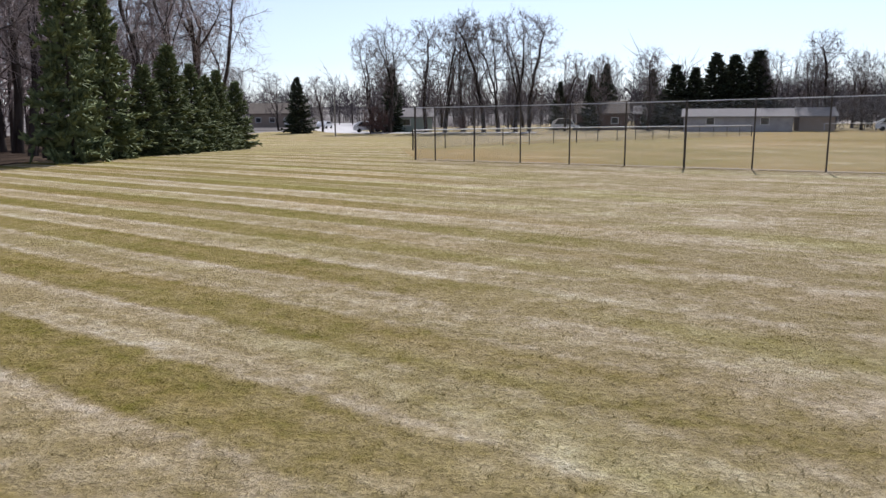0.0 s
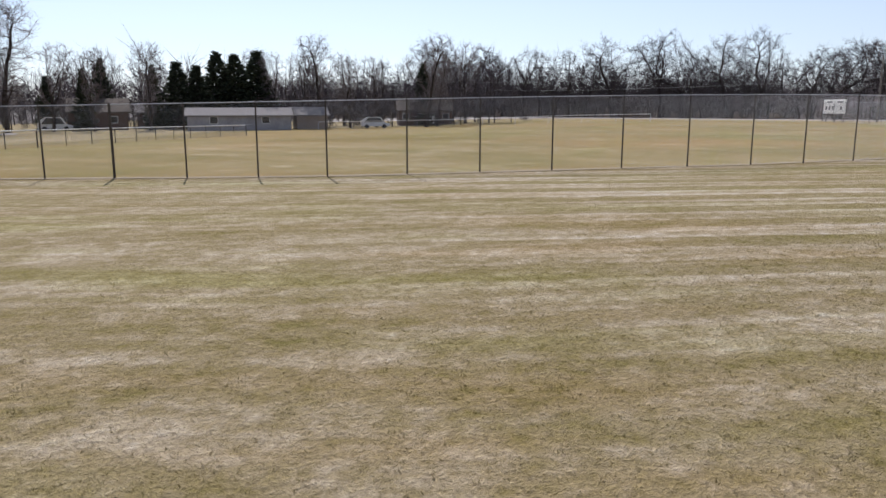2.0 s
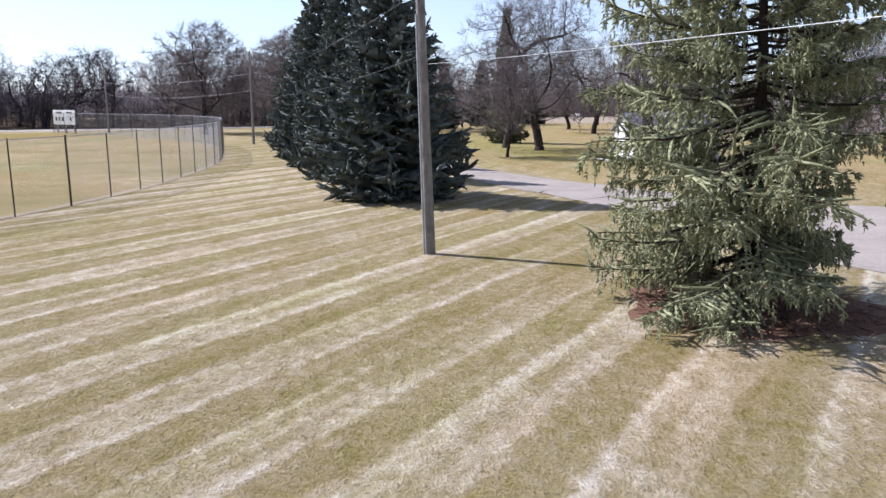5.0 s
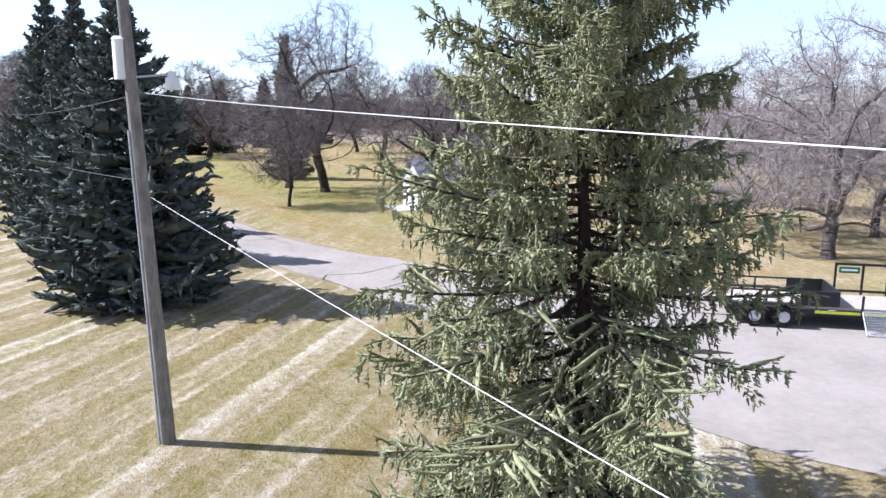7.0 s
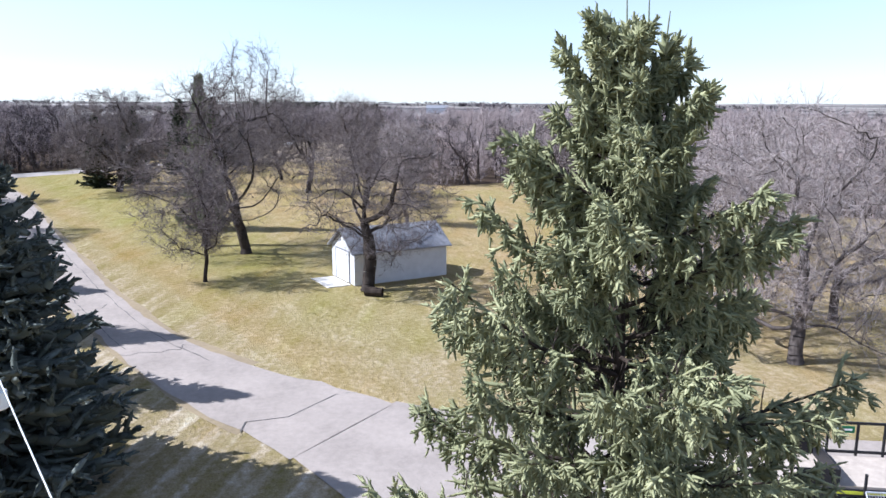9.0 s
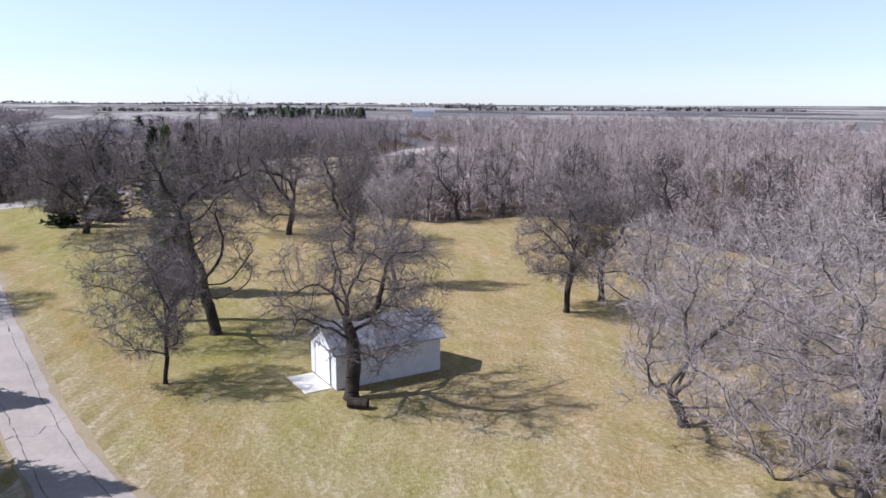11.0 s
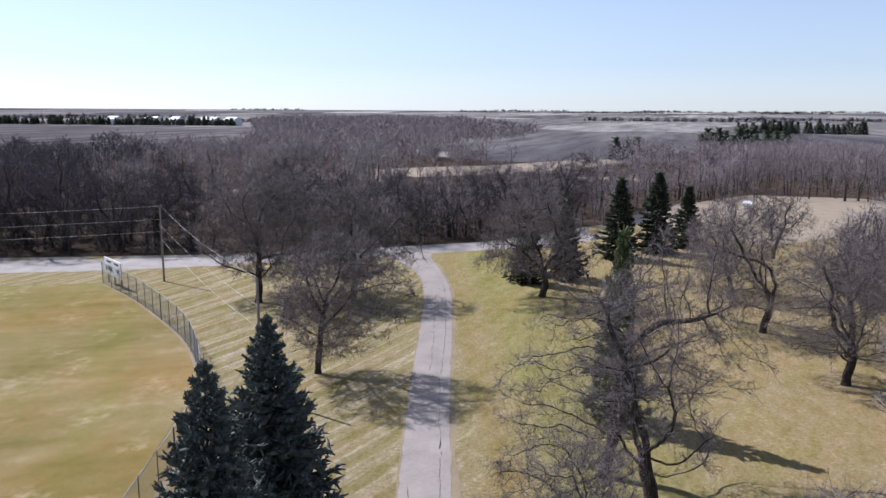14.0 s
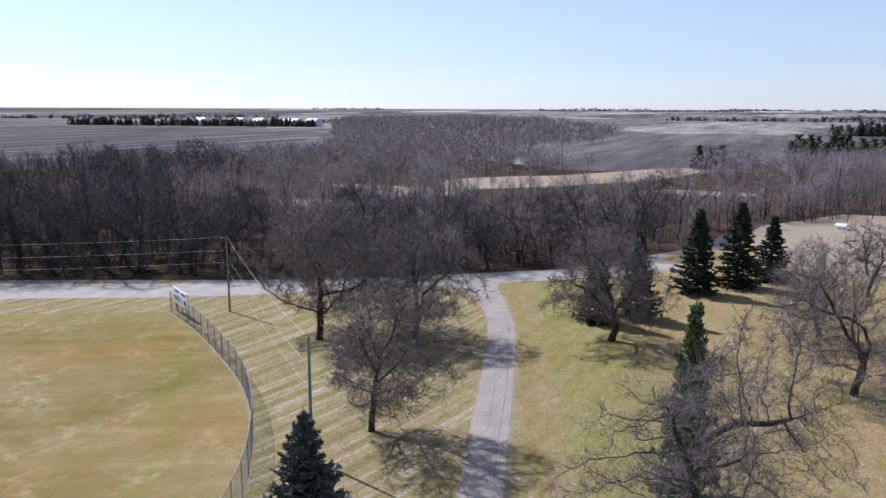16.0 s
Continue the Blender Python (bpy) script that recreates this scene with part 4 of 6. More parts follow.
# the park drive, from the parking lot to the gravel road
DRIVE_L = [(45.0, -3.2), (50.5, 0.1), (58.0, 3.4), (69.5, 7.6), (83.6, 12.0), (96.5, 15.8), (108.0, 18.9), (117.5, 21.6), (125.3, 23.8), (134.4, 27.2), (141.5, 31.2), (146.6, 36.5), (149, 41)]
DRIVE_R = [(48.6, -7.6), (54.4, -2.6), (60.6, 1.1), (70.2, 4.7), (83.6, 8.7), (96.4, 12.5), (109.3, 15.9), (118.5, 18.5), (126.4, 20.8), (135.5, 24.1), (145.2, 28.5), (151.6, 31.2), (157, 31)]
drive = ribbon("driveway", DRIVE_L, DRIVE_R, 0.02, ASPHALT, "worn pale grey asphalt drive with dark cracks", "driveway")


def drive_lines():
    """Both edges of the drive, point beside point."""
    a, b = spline(DRIVE_L, 0.5), spline(DRIVE_R, 0.5)
    n = max(len(a), len(b))
    return [np.column_stack([np.interp(np.linspace(0, 1, n), np.linspace(0, 1, len(s)), s[:, k]) for k in (0, 1)]) for s in (a, b)]


def drive_cracks():
    """Wandering cracks along and across the drive, filled with dark tar."""
    rng = np.random.default_rng(12)
    a, b = drive_lines()
    n = len(a)
    a0, a1 = [], []

    def lay(line):
        p = np.array([(a[i] * (1 - t) + b[i] * t) for i, t in line])
        a0.extend(p[:-1])
        a1.extend(p[1:])
    for t0, lo, hi in ((0.78, 20, n - 30), (0.45, n // 2, n - 60), (0.14, 30, n // 3)):
        t, line = t0, []
        for i in range(lo, hi):
            t = t + rng.normal() * 0.012 + (t0 - t) * 0.12
            line.append((i, t))
            if rng.uniform() < 0.06:
                lay(line) if len(line) > 1 else None
                line = []
        if len(line) > 1:
            lay(line)
    i = 6
    while i < n - 12:
        lo, hi = (0.0, 1.0) if rng.uniform() < 0.6 else sorted(rng.uniform(0, 1, 2))
        ts = np.linspace(lo, hi, 9)
        off = np.cumsum(rng.normal(size=9) * 0.9)
        lay([(int(np.clip(i + round(o), 0, n - 1)), t) for o, t in zip(off, ts)])
        i += int(rng.uniform(14, 40))
    a0, a1 = np.array(a0), np.array(a1)
    keep = np.linalg.norm(a1 - a0, axis=1) > 0.02
    a0, a1 = a0[keep], a1[keep]
    d = unit(a1 - a0)
    w = np.column_stack([-d[:, 1], d[:, 0]]) * rng.uniform(0.006, 0.026, (len(d), 1))
    q = np.stack([a0 - w, a0 + w, a1 + w + d * 0.02, a1 - w + d * 0.02], 1)
    v = np.concatenate([q, np.full((*q.shape[:2], 1), 0.046)], 2).reshape(-1, 3)
    f = (np.array([[0, 3, 2], [0, 2, 1]])[None] + (np.arange(len(d)) * 4)[:, None, None]).reshape(-1, 3)
    tagged(hang("crack_filling", tri_mesh("crack_filling", v, f, TAR), drive, "dark tar in cracks"), kind="stuff")


drive_cracks()


def drive_verge(line, other, w, label, z=0.0):
    """A worn strip of earth along one edge of the drive."""
    rng = np.random.default_rng(int(w * 100))
    u = unit(line - other)
    out = line + u * (w * (1 + 0.35 * np.sin(np.arange(len(line)) * 0.31) * np.sin(np.arange(len(line)) * 0.073) + rng.normal(size=len(line)) * 0.06))[:, None]
    inn = line - u * 0.4
    v = np.concatenate([np.column_stack([inn, np.full(len(inn), 0.010 + z)]), np.column_stack([out, np.full(len(out), 0.006 + z)])])
    n = len(line)
    f = []
    for i in range(n - 1):
        f += [(i, i + 1, n + i + 1), (i, n + i + 1, n + i)]
    me = tri_mesh("verge", v, f, DIRT)
    if me.polygons[0].normal.z < 0:
        me.flip_normals()
    tagged(new("verge", me), label, "verge", kind="structure")


_l, _r = drive_lines()
drive_verge(fence_pts, fence_pts + np.array([0.0, 1.0]), 0.12, "worn brown strip of earth under the ball field fence", 0.012)
drive_verge(_l[6:-20], _r[6:-20], 0.2, "worn brown earth along the edge of the drive")
drive_verge(_r[16:-24], _l[16:-24], 0.5, "wide worn brown earth strip along the edge of the drive")
sheet("parking_lot", [(48.7, -7.6), (45.0, -3.2), (42.2, -4.3), (38.0, -5.6), (33.0, -7.7), (29.6, -10.0), (25.0, -15.0), (20, -24), (16, -40), (30, -46), (36, -34), (39.8, -24), (42.9, -16.7), (44.5, -13.0), (46.6, -10.0)], 0.016, ASPHALT,
      label="pale grey asphalt parking lot with fine cracks", category="parking lot")
ribbon("gravel_road", [(60, 206), (78, 168), (97, 131), (116.3, 92.0), (126, 71.6), (132.4, 60.6), (141, 48.5), (150.2, 35.5), (158.6, 23.6), (168, 12), (178, 6)],
       [(68, 209), (86, 172), (104, 137), (122.6, 100.0), (132.5, 77.5), (138.4, 65.2), (146.5, 53), (155, 41), (164.2, 28.0), (172, 17), (181, 10)], 0.02, GRAVEL,
       "pale gravel road along the edge of the woods", "road")

WOODS = {
    "north": [(166, 26), (153, 44), (140.5, 65.5), (125, 101.5), (105, 142), (86, 185), (70, 215), (125, 285), (200, 318), (275, 285), (400, 240), (480, 190), (420, 130), (378, 74), (368, 25), (422, -20), (300, -30), (250, -24), (231, -2), (212, 2), (196, 6)],
    "east": [(200, -50), (190, -36), (165, -28), (150, -25), (137, -26), (125, -34), (128, -50), (112, -58), (100, -57), (84, -64), (70, -80), (52, -112), (45, -200), (160, -380), (480, -330), (560, -170), (430, -110), (310, -104), (262, -96), (238, -70), (222, -62)],
    "strip": [(236, -8), (250, -30), (255, -56), (300, -76), (330, -92), (430, -96), (470, -60), (422, -16), (300, -26), (252, -18)],
    "far": [(480, 262), (547, 290), (1000, 560), (1850, 1000), (1960, 520), (780, 108), (600, 116), (430, 140)],
    "west": [(-19, 29), (-19.5, 60), (-24, 95), (-60, 120), (-120, 90), (-120, 0), (-60, 5), (-30, 18)],
}
for key, up in (("north", 0.018), ("east", 0.022), ("strip", 0.026), ("west", 0.018)):
    sheet("woodland_floor", WOODS[key], up, LITTER, 5.0, "brown leaf litter under the bare woods", "ground")
sheet("ploughed_field", [(300, 392), (400, 520), (720, 960), (880, 745), (770, 420), (560, 335), (500, 262), (430, 262), (335, 338), (262, 388)], 0.05, PLOUGHED, label="dark ploughed field beyond the woods", category="field")
sheet("clearing", [(176, -20), (186, -8), (205, -2), (231, -6), (262, -26), (262, -54), (236, -68), (222, -60), (200, -48), (190, -34)], 0.030, TAN_GRASS, label="bare tan grass clearing among the woods", category="clearing")
sheet("clearing", [(266, -62), (296, -76), (312, -92), (306, -100), (276, -92)], 0.02, SAND, label="pale sandy strip between the woods", category="clearing")
for cx, cy, r in ((227, 110, 7), (266, 96, 10), (275, 119, 8), (330, 60, 12), (300, 10, 9)):
    sheet("clearing", [(cx + r * math.cos(a) * (1 + 0.3 * math.sin(2 * a + cx)), cy + 1.8 * r * math.sin(a)) for a in np.linspace(0, 6.1, 14)], 0.040, TAN_GRASS, label="small tan opening in the woods", category="clearing")
GLADE = [(274, 93), (309, 107), (331, 87), (346, 68), (375, 50), (409, 30), (404, 14), (363, 22), (327, 40), (305, 56), (289, 72)]
sheet("clearing", GLADE, 0.034, TAN_GRASS, label="long tan grass clearing along the far woods", category="clearing")
HOLES = ((227, 110, 9, 14), (266, 96, 12, 19), (275, 119, 10, 16), (330, 60, 14, 22), (300, 10, 11, 17))


def scatter(rng, poly, gap, jitter=0.6):
    p = np.array(poly)
    (x0, y0), (x1, y1) = p.min(0), p.max(0)
    gx, gy = np.meshgrid(np.arange(x0, x1, gap), np.arange(y0, y1, gap))
    x = gx.ravel() + rng.uniform(-jitter, jitter, gx.size) * gap
    y = gy.ravel() + rng.uniform(-jitter, jitter, gx.size) * gap
    k = inside(poly, x, y)
    return x[k], y[k]


def edge_distance(poly, x, y, sides):
    """How far points lie from some sides of an outline."""
    d = np.full(len(x), 1e9)
    for i in sides:
        a, b = np.array(poly[i]), np.array(poly[(i + 1) % len(poly)])
        u = b - a
        t = np.clip(((x - a[0]) * u[0] + (y - a[1]) * u[1]) / (u @ u), 0, 1)
        d = np.minimum(d, np.hypot(x - a[0] - t * u[0], y - a[1] - t * u[1]))
    return d


def plant(rng, kinds, x, y, h0, h1, cap=None):
    """Sets many trees, turned and sized at random, into one set of arrays: places, triangles, and which of these are wood."""
    pick = rng.integers(0, len(kinds), len(x))
    vs, fs, ws, k = [], [], [], 0
    for q, (v, f, nw) in enumerate(kinds):
        m = np.where(pick == q)[0]
        if not len(m):
            continue
        a, s = rng.uniform(0, 6.283, len(m)), rng.uniform(h0, h1, len(m))
        s = s * (1 + 0.22 * np.sin(x[m] * 0.083 + 1.3) * np.sin(y[m] * 0.071 + 0.4) + 0.12 * np.sin(x[m] * 0.21 + y[m] * 0.17))
        if cap is not None:
            s = s * cap[m]
        w = s * rng.uniform(0.8, 1.15, len(m))
        c, sn = np.cos(a)[:, None], np.sin(a)[:, None]
        out = np.empty((len(m), len(v), 3), np.float32)
        out[:, :, 0] = (v[None, :, 0] * c - v[None, :, 1] * sn) * w[:, None] + x[m][:, None]
        out[:, :, 1] = (v[None, :, 0] * sn + v[None, :, 1] * c) * w[:, None] + y[m][:, None]
        out[:, :, 2] = v[None, :, 2] * s[:, None] + ground_z(x[m], y[m])[:, None]
        vs.append(out.reshape(-1, 3))
        fs.append((f[None] + (np.arange(len(m)) * len(v))[:, None, None]).reshape(-1, 3) + k)
        ws.append(np.tile(np.arange(len(f)) < nw, len(m)))
        k += len(m) * len(v)
    return np.concatenate(vs), np.concatenate(fs), np.concatenate(ws)


def woods_mesh(name, lots, twig):
    """One mesh of many planted trees, bark on the wood and twig colour on the rest."""
    v, f = join(*[(a, b) for a, b, _ in lots])
    me = tri_mesh(name, v, f, twig)
    me.materials.append(WOOD_BARK)
    me.polygons.foreach_set("material_index", np.concatenate([c for _, _, c in lots]).astype(np.int32))
    return me


def crown_arrays(seed, h, r, n, thick, low=0.35):
    """A tree deep in the woods: a trunk and a fan of upward shoots."""
    rng = np.random.default_rng(seed)
    t = rng.uniform(low, 0.95, n)
    a = rng.uniform(0, 6.283, n)
    p0 = np.column_stack([np.cos(a) * 0.15 * r, np.sin(a) * 0.15 * r, t * h * 0.75]) * rng.uniform(0.4, 1.6, (n, 1)) ** np.array([1, 1, 0])
    out = r * rng.uniform(0.35, 1.0, n) * np.sin(np.pi * np.clip(t, 0.1, 0.9)) ** 0.5
    p1 = np.column_stack([np.cos(a) * out, np.sin(a) * out, p0[:, 2] + rng.uniform(0.08, 0.30, n) * h])
    mid = p0 + (p1 - p0) * rng.uniform(0.35, 0.7, (n, 1))
    q1 = mid + (p1 - p0) * rng.uniform(0.3, 0.55, (n, 1)) + rng.normal(size=(n, 3)) * r * 0.16 + np.array([0, 0, 0.5])
    m2 = p0 + (p1 - p0) * rng.uniform(0.5, 0.9, (n, 1))
    q2 = m2 + rng.normal(size=(n, 3)) * r * 0.22 + np.array([0, 0, 0.7])
    z = np.zeros((1, 3))
    bole = tubes(z, z + np.array([[0.3, 0.2, h * 0.7]]), [0.16], [0.07], 4)
    return *join(bole, spikes(p0, p1, np.full(n, thick)), slivers(rng, mid, q1, np.full(n, thick * 0.8), False), slivers(rng, m2, q2, np.full(n, thick * 0.7), False)), len(bole[1])


def make_woods():
    near = [wood_tree_arrays(s, 14, 10.5, 0.34, 0.32, "wide" if s % 2 else "oval", 90) for s in range(11, 18)]
    slim = [wood_tree_arrays(s, 14, 6.5, 0.17, 0.26, "vase" if s % 2 else "oval", 48, limbs=3) for s in range(21, 26)]
    low = [crown_arrays(s, 14, 5.6, 48, 0.060, 0.10 if s % 2 else 0.28) for s in range(31, 37)]
    brush = [crown_arrays(s, 14, 7.5, 44, 0.13, 0.12) for s in range(41, 44)]
    shrub = [crown_arrays(s, 14, 9.0, 28, 0.15, 0.0) for s in range(51, 54)]
    # most shrub faces take dark bark: shade at the woods' foot, put in colour
    thicket = [(v, f, int(len(f) * 0.75)) for v, f, _ in shrub]
    mound = [crown_arrays(s, 12, 10.0, 18, 0.40, 0.05) for s in range(56, 59)]
    rng = np.random.default_rng(77)
    lots = []

    def open_air(x, y):
        k = ~inside(GLADE, x, y)
        for cx, cy, rx, ry in HOLES:
            k &= ((x - cx) / rx) ** 2 + ((y - cy) / ry) ** 2 > 1
        return k

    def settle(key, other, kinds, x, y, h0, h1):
        """Darker twigs north, paler ones south; before the glade the growth is low."""
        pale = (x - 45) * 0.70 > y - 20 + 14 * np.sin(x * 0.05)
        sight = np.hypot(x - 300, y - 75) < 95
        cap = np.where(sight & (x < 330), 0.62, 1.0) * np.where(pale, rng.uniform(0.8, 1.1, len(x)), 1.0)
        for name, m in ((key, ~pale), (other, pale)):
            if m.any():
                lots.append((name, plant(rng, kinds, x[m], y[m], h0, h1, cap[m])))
    n = WOODS["north"]
    front = [0, 1, 2, 3, 4, 5, 18, 19, 20]
    x, y = scatter(rng, n, 5.4)
    d = edge_distance(n, x, y, front)
    k = d < 24
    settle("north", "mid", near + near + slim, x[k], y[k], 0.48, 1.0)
    x, y = scatter(rng, n, 6.4)
    d = edge_distance(n, x, y, front)
    k = (d >= 16) & open_air(x, y) & (x < 300)
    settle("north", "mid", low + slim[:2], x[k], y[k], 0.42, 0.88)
    x, y = scatter(rng, n, 5.2)
    d = edge_distance(n, x, y, front)
    k = (d < 70) & ((x - 45) * 0.70 > y + 3) & open_air(x, y)
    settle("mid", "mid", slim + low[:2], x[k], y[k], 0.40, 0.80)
    x, y = scatter(rng, n, 8.5)
    k = open_air(x, y) & (x >= 296)
    settle("north", "mid", brush, x[k], y[k], 0.50, 0.90)
    x, y = scatter(rng, n, 3.1)
    d = edge_distance(n, x, y, [0, 1, 2, 3, 4, 5])
    k = d < 17
    settle("north", "mid", thicket, x[k], y[k], 0.16, 0.48)
    e = WOODS["east"]
    side = list(range(0, 12))
    x, y = scatter(rng, e, 5.0)
    d = edge_distance(e, x, y, side)
    k = (d < 15) & (y > -110)
    lots.append(("east", plant(rng, slim, x[k], y[k], 0.40, 0.75)))
    x, y = scatter(rng, e, 3.6)
    d = edge_distance(e, x, y, side)
    k = (d < 26) & (y > -110)
    lots.append(("east", plant(rng, shrub, x[k], y[k], 0.25, 0.45)))
    x, y = scatter(rng, e, 6.6)
    d = edge_distance(e, x, y, side)
    k = (d >= 8) & (np.hypot(x - 40, y) < 330) & (y > -230)
    lots.append(("east", plant(rng, low, x[k], y[k], 0.45, 0.72)))
    x, y = scatter(rng, e, 13.0)
    k = (np.hypot(x - 40, y) >= 320) | (y <= -225)
    lots.append(("east", plant(rng, brush, x[k], y[k], 0.5, 0.85)))
    x, y = scatter(rng, WOODS["strip"], 5.2)
    k = x < 330
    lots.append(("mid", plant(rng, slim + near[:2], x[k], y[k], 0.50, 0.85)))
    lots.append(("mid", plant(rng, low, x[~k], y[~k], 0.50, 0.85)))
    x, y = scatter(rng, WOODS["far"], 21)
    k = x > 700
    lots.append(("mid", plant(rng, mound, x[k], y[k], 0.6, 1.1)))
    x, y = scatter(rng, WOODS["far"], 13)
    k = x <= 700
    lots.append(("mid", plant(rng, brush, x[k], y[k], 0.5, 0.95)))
    w = WOODS["west"]
    tall = [wood_tree_arrays(q, 14, 6.5, 0.15, 0.30, "vase" if q % 2 else "oval", 60, 0.7, 5, 6, 0.011, 0.20, 4) for q in range(61, 65)]
    x, y = scatter(rng, w, 4.2)
    k = (x > -36) & (y > 14) & (y < 80)
    lots.append(("west", plant(rng, tall, x[k], y[k], 0.95, 1.4)))
    x, y = scatter(rng, w, 7.0)
    k = x <= -34
    lots.append(("west", plant(rng, low, x[k], y[k], 1.0, 1.4)))
    x, y = scatter(rng, [(-75, 150), (-40, 190), (0, 165), (30, 140), (60, 126), (100, 118), (85, 170), (60, 235), (-70, 260)], 6.5)
    lots.append(("town", plant(rng, low, x, y, 0.55, 0.95)))
    x, y = scatter(rng, [(10, 133), (30, 128), (52, 123), (76, 108), (98, 104), (104, 122), (60, 140), (0, 160)], 4.2)
    k = rng.uniform(size=len(x)) < 0.45
    lots.append(("town", plant(rng, low, x[k], y[k], 0.45, 0.85)))
    lots.append(("town", plant(rng, thicket, x[~k], y[~k], 0.20, 0.40)))
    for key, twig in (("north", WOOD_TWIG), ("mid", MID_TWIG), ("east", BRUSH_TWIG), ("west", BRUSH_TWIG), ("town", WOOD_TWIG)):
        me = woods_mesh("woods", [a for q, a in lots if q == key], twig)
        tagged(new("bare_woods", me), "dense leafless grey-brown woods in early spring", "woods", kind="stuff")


make_woods()


# ---- conifers ----
big = leaning(fir_arrays(3, 12.3, 3.5, 200, 19, 9, 9, low=0.06, power=0.73, droop=-0.30, rise=1.15, turn=0.75, ragged=0.30, fat=0.0175, shoot=0.078, leaders=9, spray=0.26, core=0.070, lit=0.12, twiggy=10, needle=2, blunt=True, plane=0.0), 0.1, 0.45, 12.5)
conifer("spruce_tree", big, NEEDLE, "tall green spruce with drooping boughs and upright leaders", 27.5, -5.0)


def under_spruce(x, y, r):
    """A bed of dead needles, with dead twigs standing in it."""
    rng = np.random.default_rng(8)
    n = 40
    a = np.linspace(0, 2 * math.pi, n, endpoint=False)
    rr = r * (1 + 0.10 * np.sin(3 * a + 1) + 0.07 * np.sin(7 * a) + rng.normal(size=n) * 0.03)
    sheet("needle_bed", [(x + q * math.cos(b), y + q * math.sin(b)) for b, q in zip(a, rr)], 0.006, NEEDLE_BED, label="reddish-brown bed of dead needles under the spruce", category="ground")
    m = 900
    a, q = rng.uniform(0, 6.283, m), r * np.sqrt(rng.uniform(0.02, 1.1, m))
    p = np.column_stack([x + q * np.cos(a), y + q * np.sin(a), np.zeros(m)])
    e = p + np.column_stack([rng.normal(size=(m, 2)) * 0.22, rng.uniform(0.04, 0.45, m) * (1.15 - q / r / 1.1)])
    tagged(new("dead_undergrowth", tri_mesh("dead_undergrowth", *spikes(p, e, np.full(m, 0.014)), DEAD)), "dead reddish-brown twigs under the spruce", "undergrowth", kind="stuff")


under_spruce(27.4, -4.9, 2.6)

BLUE = [fir_arrays(s, 10.0, 3.4, 207, 14, 7, 0, low=0.012, power=0.88, belly=0.20, core=0.20, droop=-0.12, rise=0.55, turn=0.80, whorls=23, ragged=0.20, fat=0.038, shoot=0.135, spray=0.32, sag=0.0, twiggy=2, needle=0, plane=1.0, blunt=True) for s in (101, 102)]
first = [None] * 2
for i, (x, y, h, w, rz, q) in enumerate([(45.6, 5.2, 1.12, 1.05, 0, 0), (54.6, 8.9, 1.20, 0.96, 70, 1), (63.8, 12.6, 1.32, 1.0, 140, 0), (74.6, 16.1, 1.17, 1.05, 200, 1)]):
    m = pose(x, y, 0, 0, 0, rz)
    if first[q] is None:
        ob = first[q] = conifer("blue_spruce", BLUE[q], NEEDLE_BLUE, "dense dark blue spruce with boughs down to the lawn", x, y, 0, rz, group="blue spruces beside the drive")
    else:
        ob = copy_thing(first[q], m)
    ob.scale = (w, w, h)
ROW = [fir_arrays(s, 8.0, 2.2, 105, 6, 4, 0, low=0.02, power=0.90, belly=0.04, droop=-0.18, rise=0.75, turn=0.55, ragged=0.34, fat=0.068, shoot=0.30, spray=0.36, sag=-0.06, twiggy=0, core=0.13, needle=0, plane=0.5, blunt=True) for s in (111, 112)]
row0 = [None] * 2
for i, (x, y, h, w) in enumerate([(-17.0, 35.1, 1.36, 0.86), (-16.9, 38.6, 1.14, 0.84), (-16.2, 42.0, 0.60, 0.78), (-15.8, 44.2, 0.76, 0.90), (-15.5, 47.5, 0.66, 0.80), (-15.3, 50.2, 0.60, 0.72), (-15.3, 52.5, 0.66, 0.75), (-15.1, 55.9, 0.60, 0.78)]):
    q = i % 2
    if row0[q] is None:
        ob = row0[q] = conifer("spruce_tree", ROW[q], NEEDLE_GREEN, "dark green spruce in a row at the edge of the woods", x, y, gz(x, y), 0, group="row of spruces at the lawn's edge")
    else:
        ob = copy_thing(row0[q], pose(x, y, gz(x, y), 0, 0, i * 77))
    ob.scale = (w, w, h)
SMALL = fir_arrays(121, 10.0, 2.6, 120, 5, 3, 0, low=0.03, power=0.95, belly=0.04, droop=-0.12, rise=0.60, turn=0.55, ragged=0.34, fat=0.10, shoot=0.36, spray=0.40, sag=-0.04, twiggy=0, core=0.14, needle=0, plane=0.7, blunt=True)
small0 = None
for i, (x, y, h, w) in enumerate([(158.0, 3.0, 1.22, 1.35), (165.0, -2.4, 1.26, 1.38), (171.5, -7.2, 1.0, 1.2), (141, 9, 1.10, 1.1), (137, 13.5, 1.0, 1.0), (29, 135, 1.1, 1.0), (-8, 124, 1.0, 1.0)]):
    if small0 is None:
        small0 = conifer("spruce_tree", SMALL, NEEDLE_DARK, "dark green spruce standing on the park lawn", x, y, gz(x, y), 0, group="spruces scattered in the park")
        ob = small0
    else:
        ob = copy_thing(small0, pose(x, y, gz(x, y), 0, 0, i * 60))
    ob.scale = (w, w, h)

ob = conifer("spruce_tree", ROW[1], NEEDLE_GREEN, "slender green spruce among bare oaks on the park lawn", 94.6, -0.6, 0, 40, group="spruces scattered in the park")
ob.scale = (1.1, 1.1, 1.74)


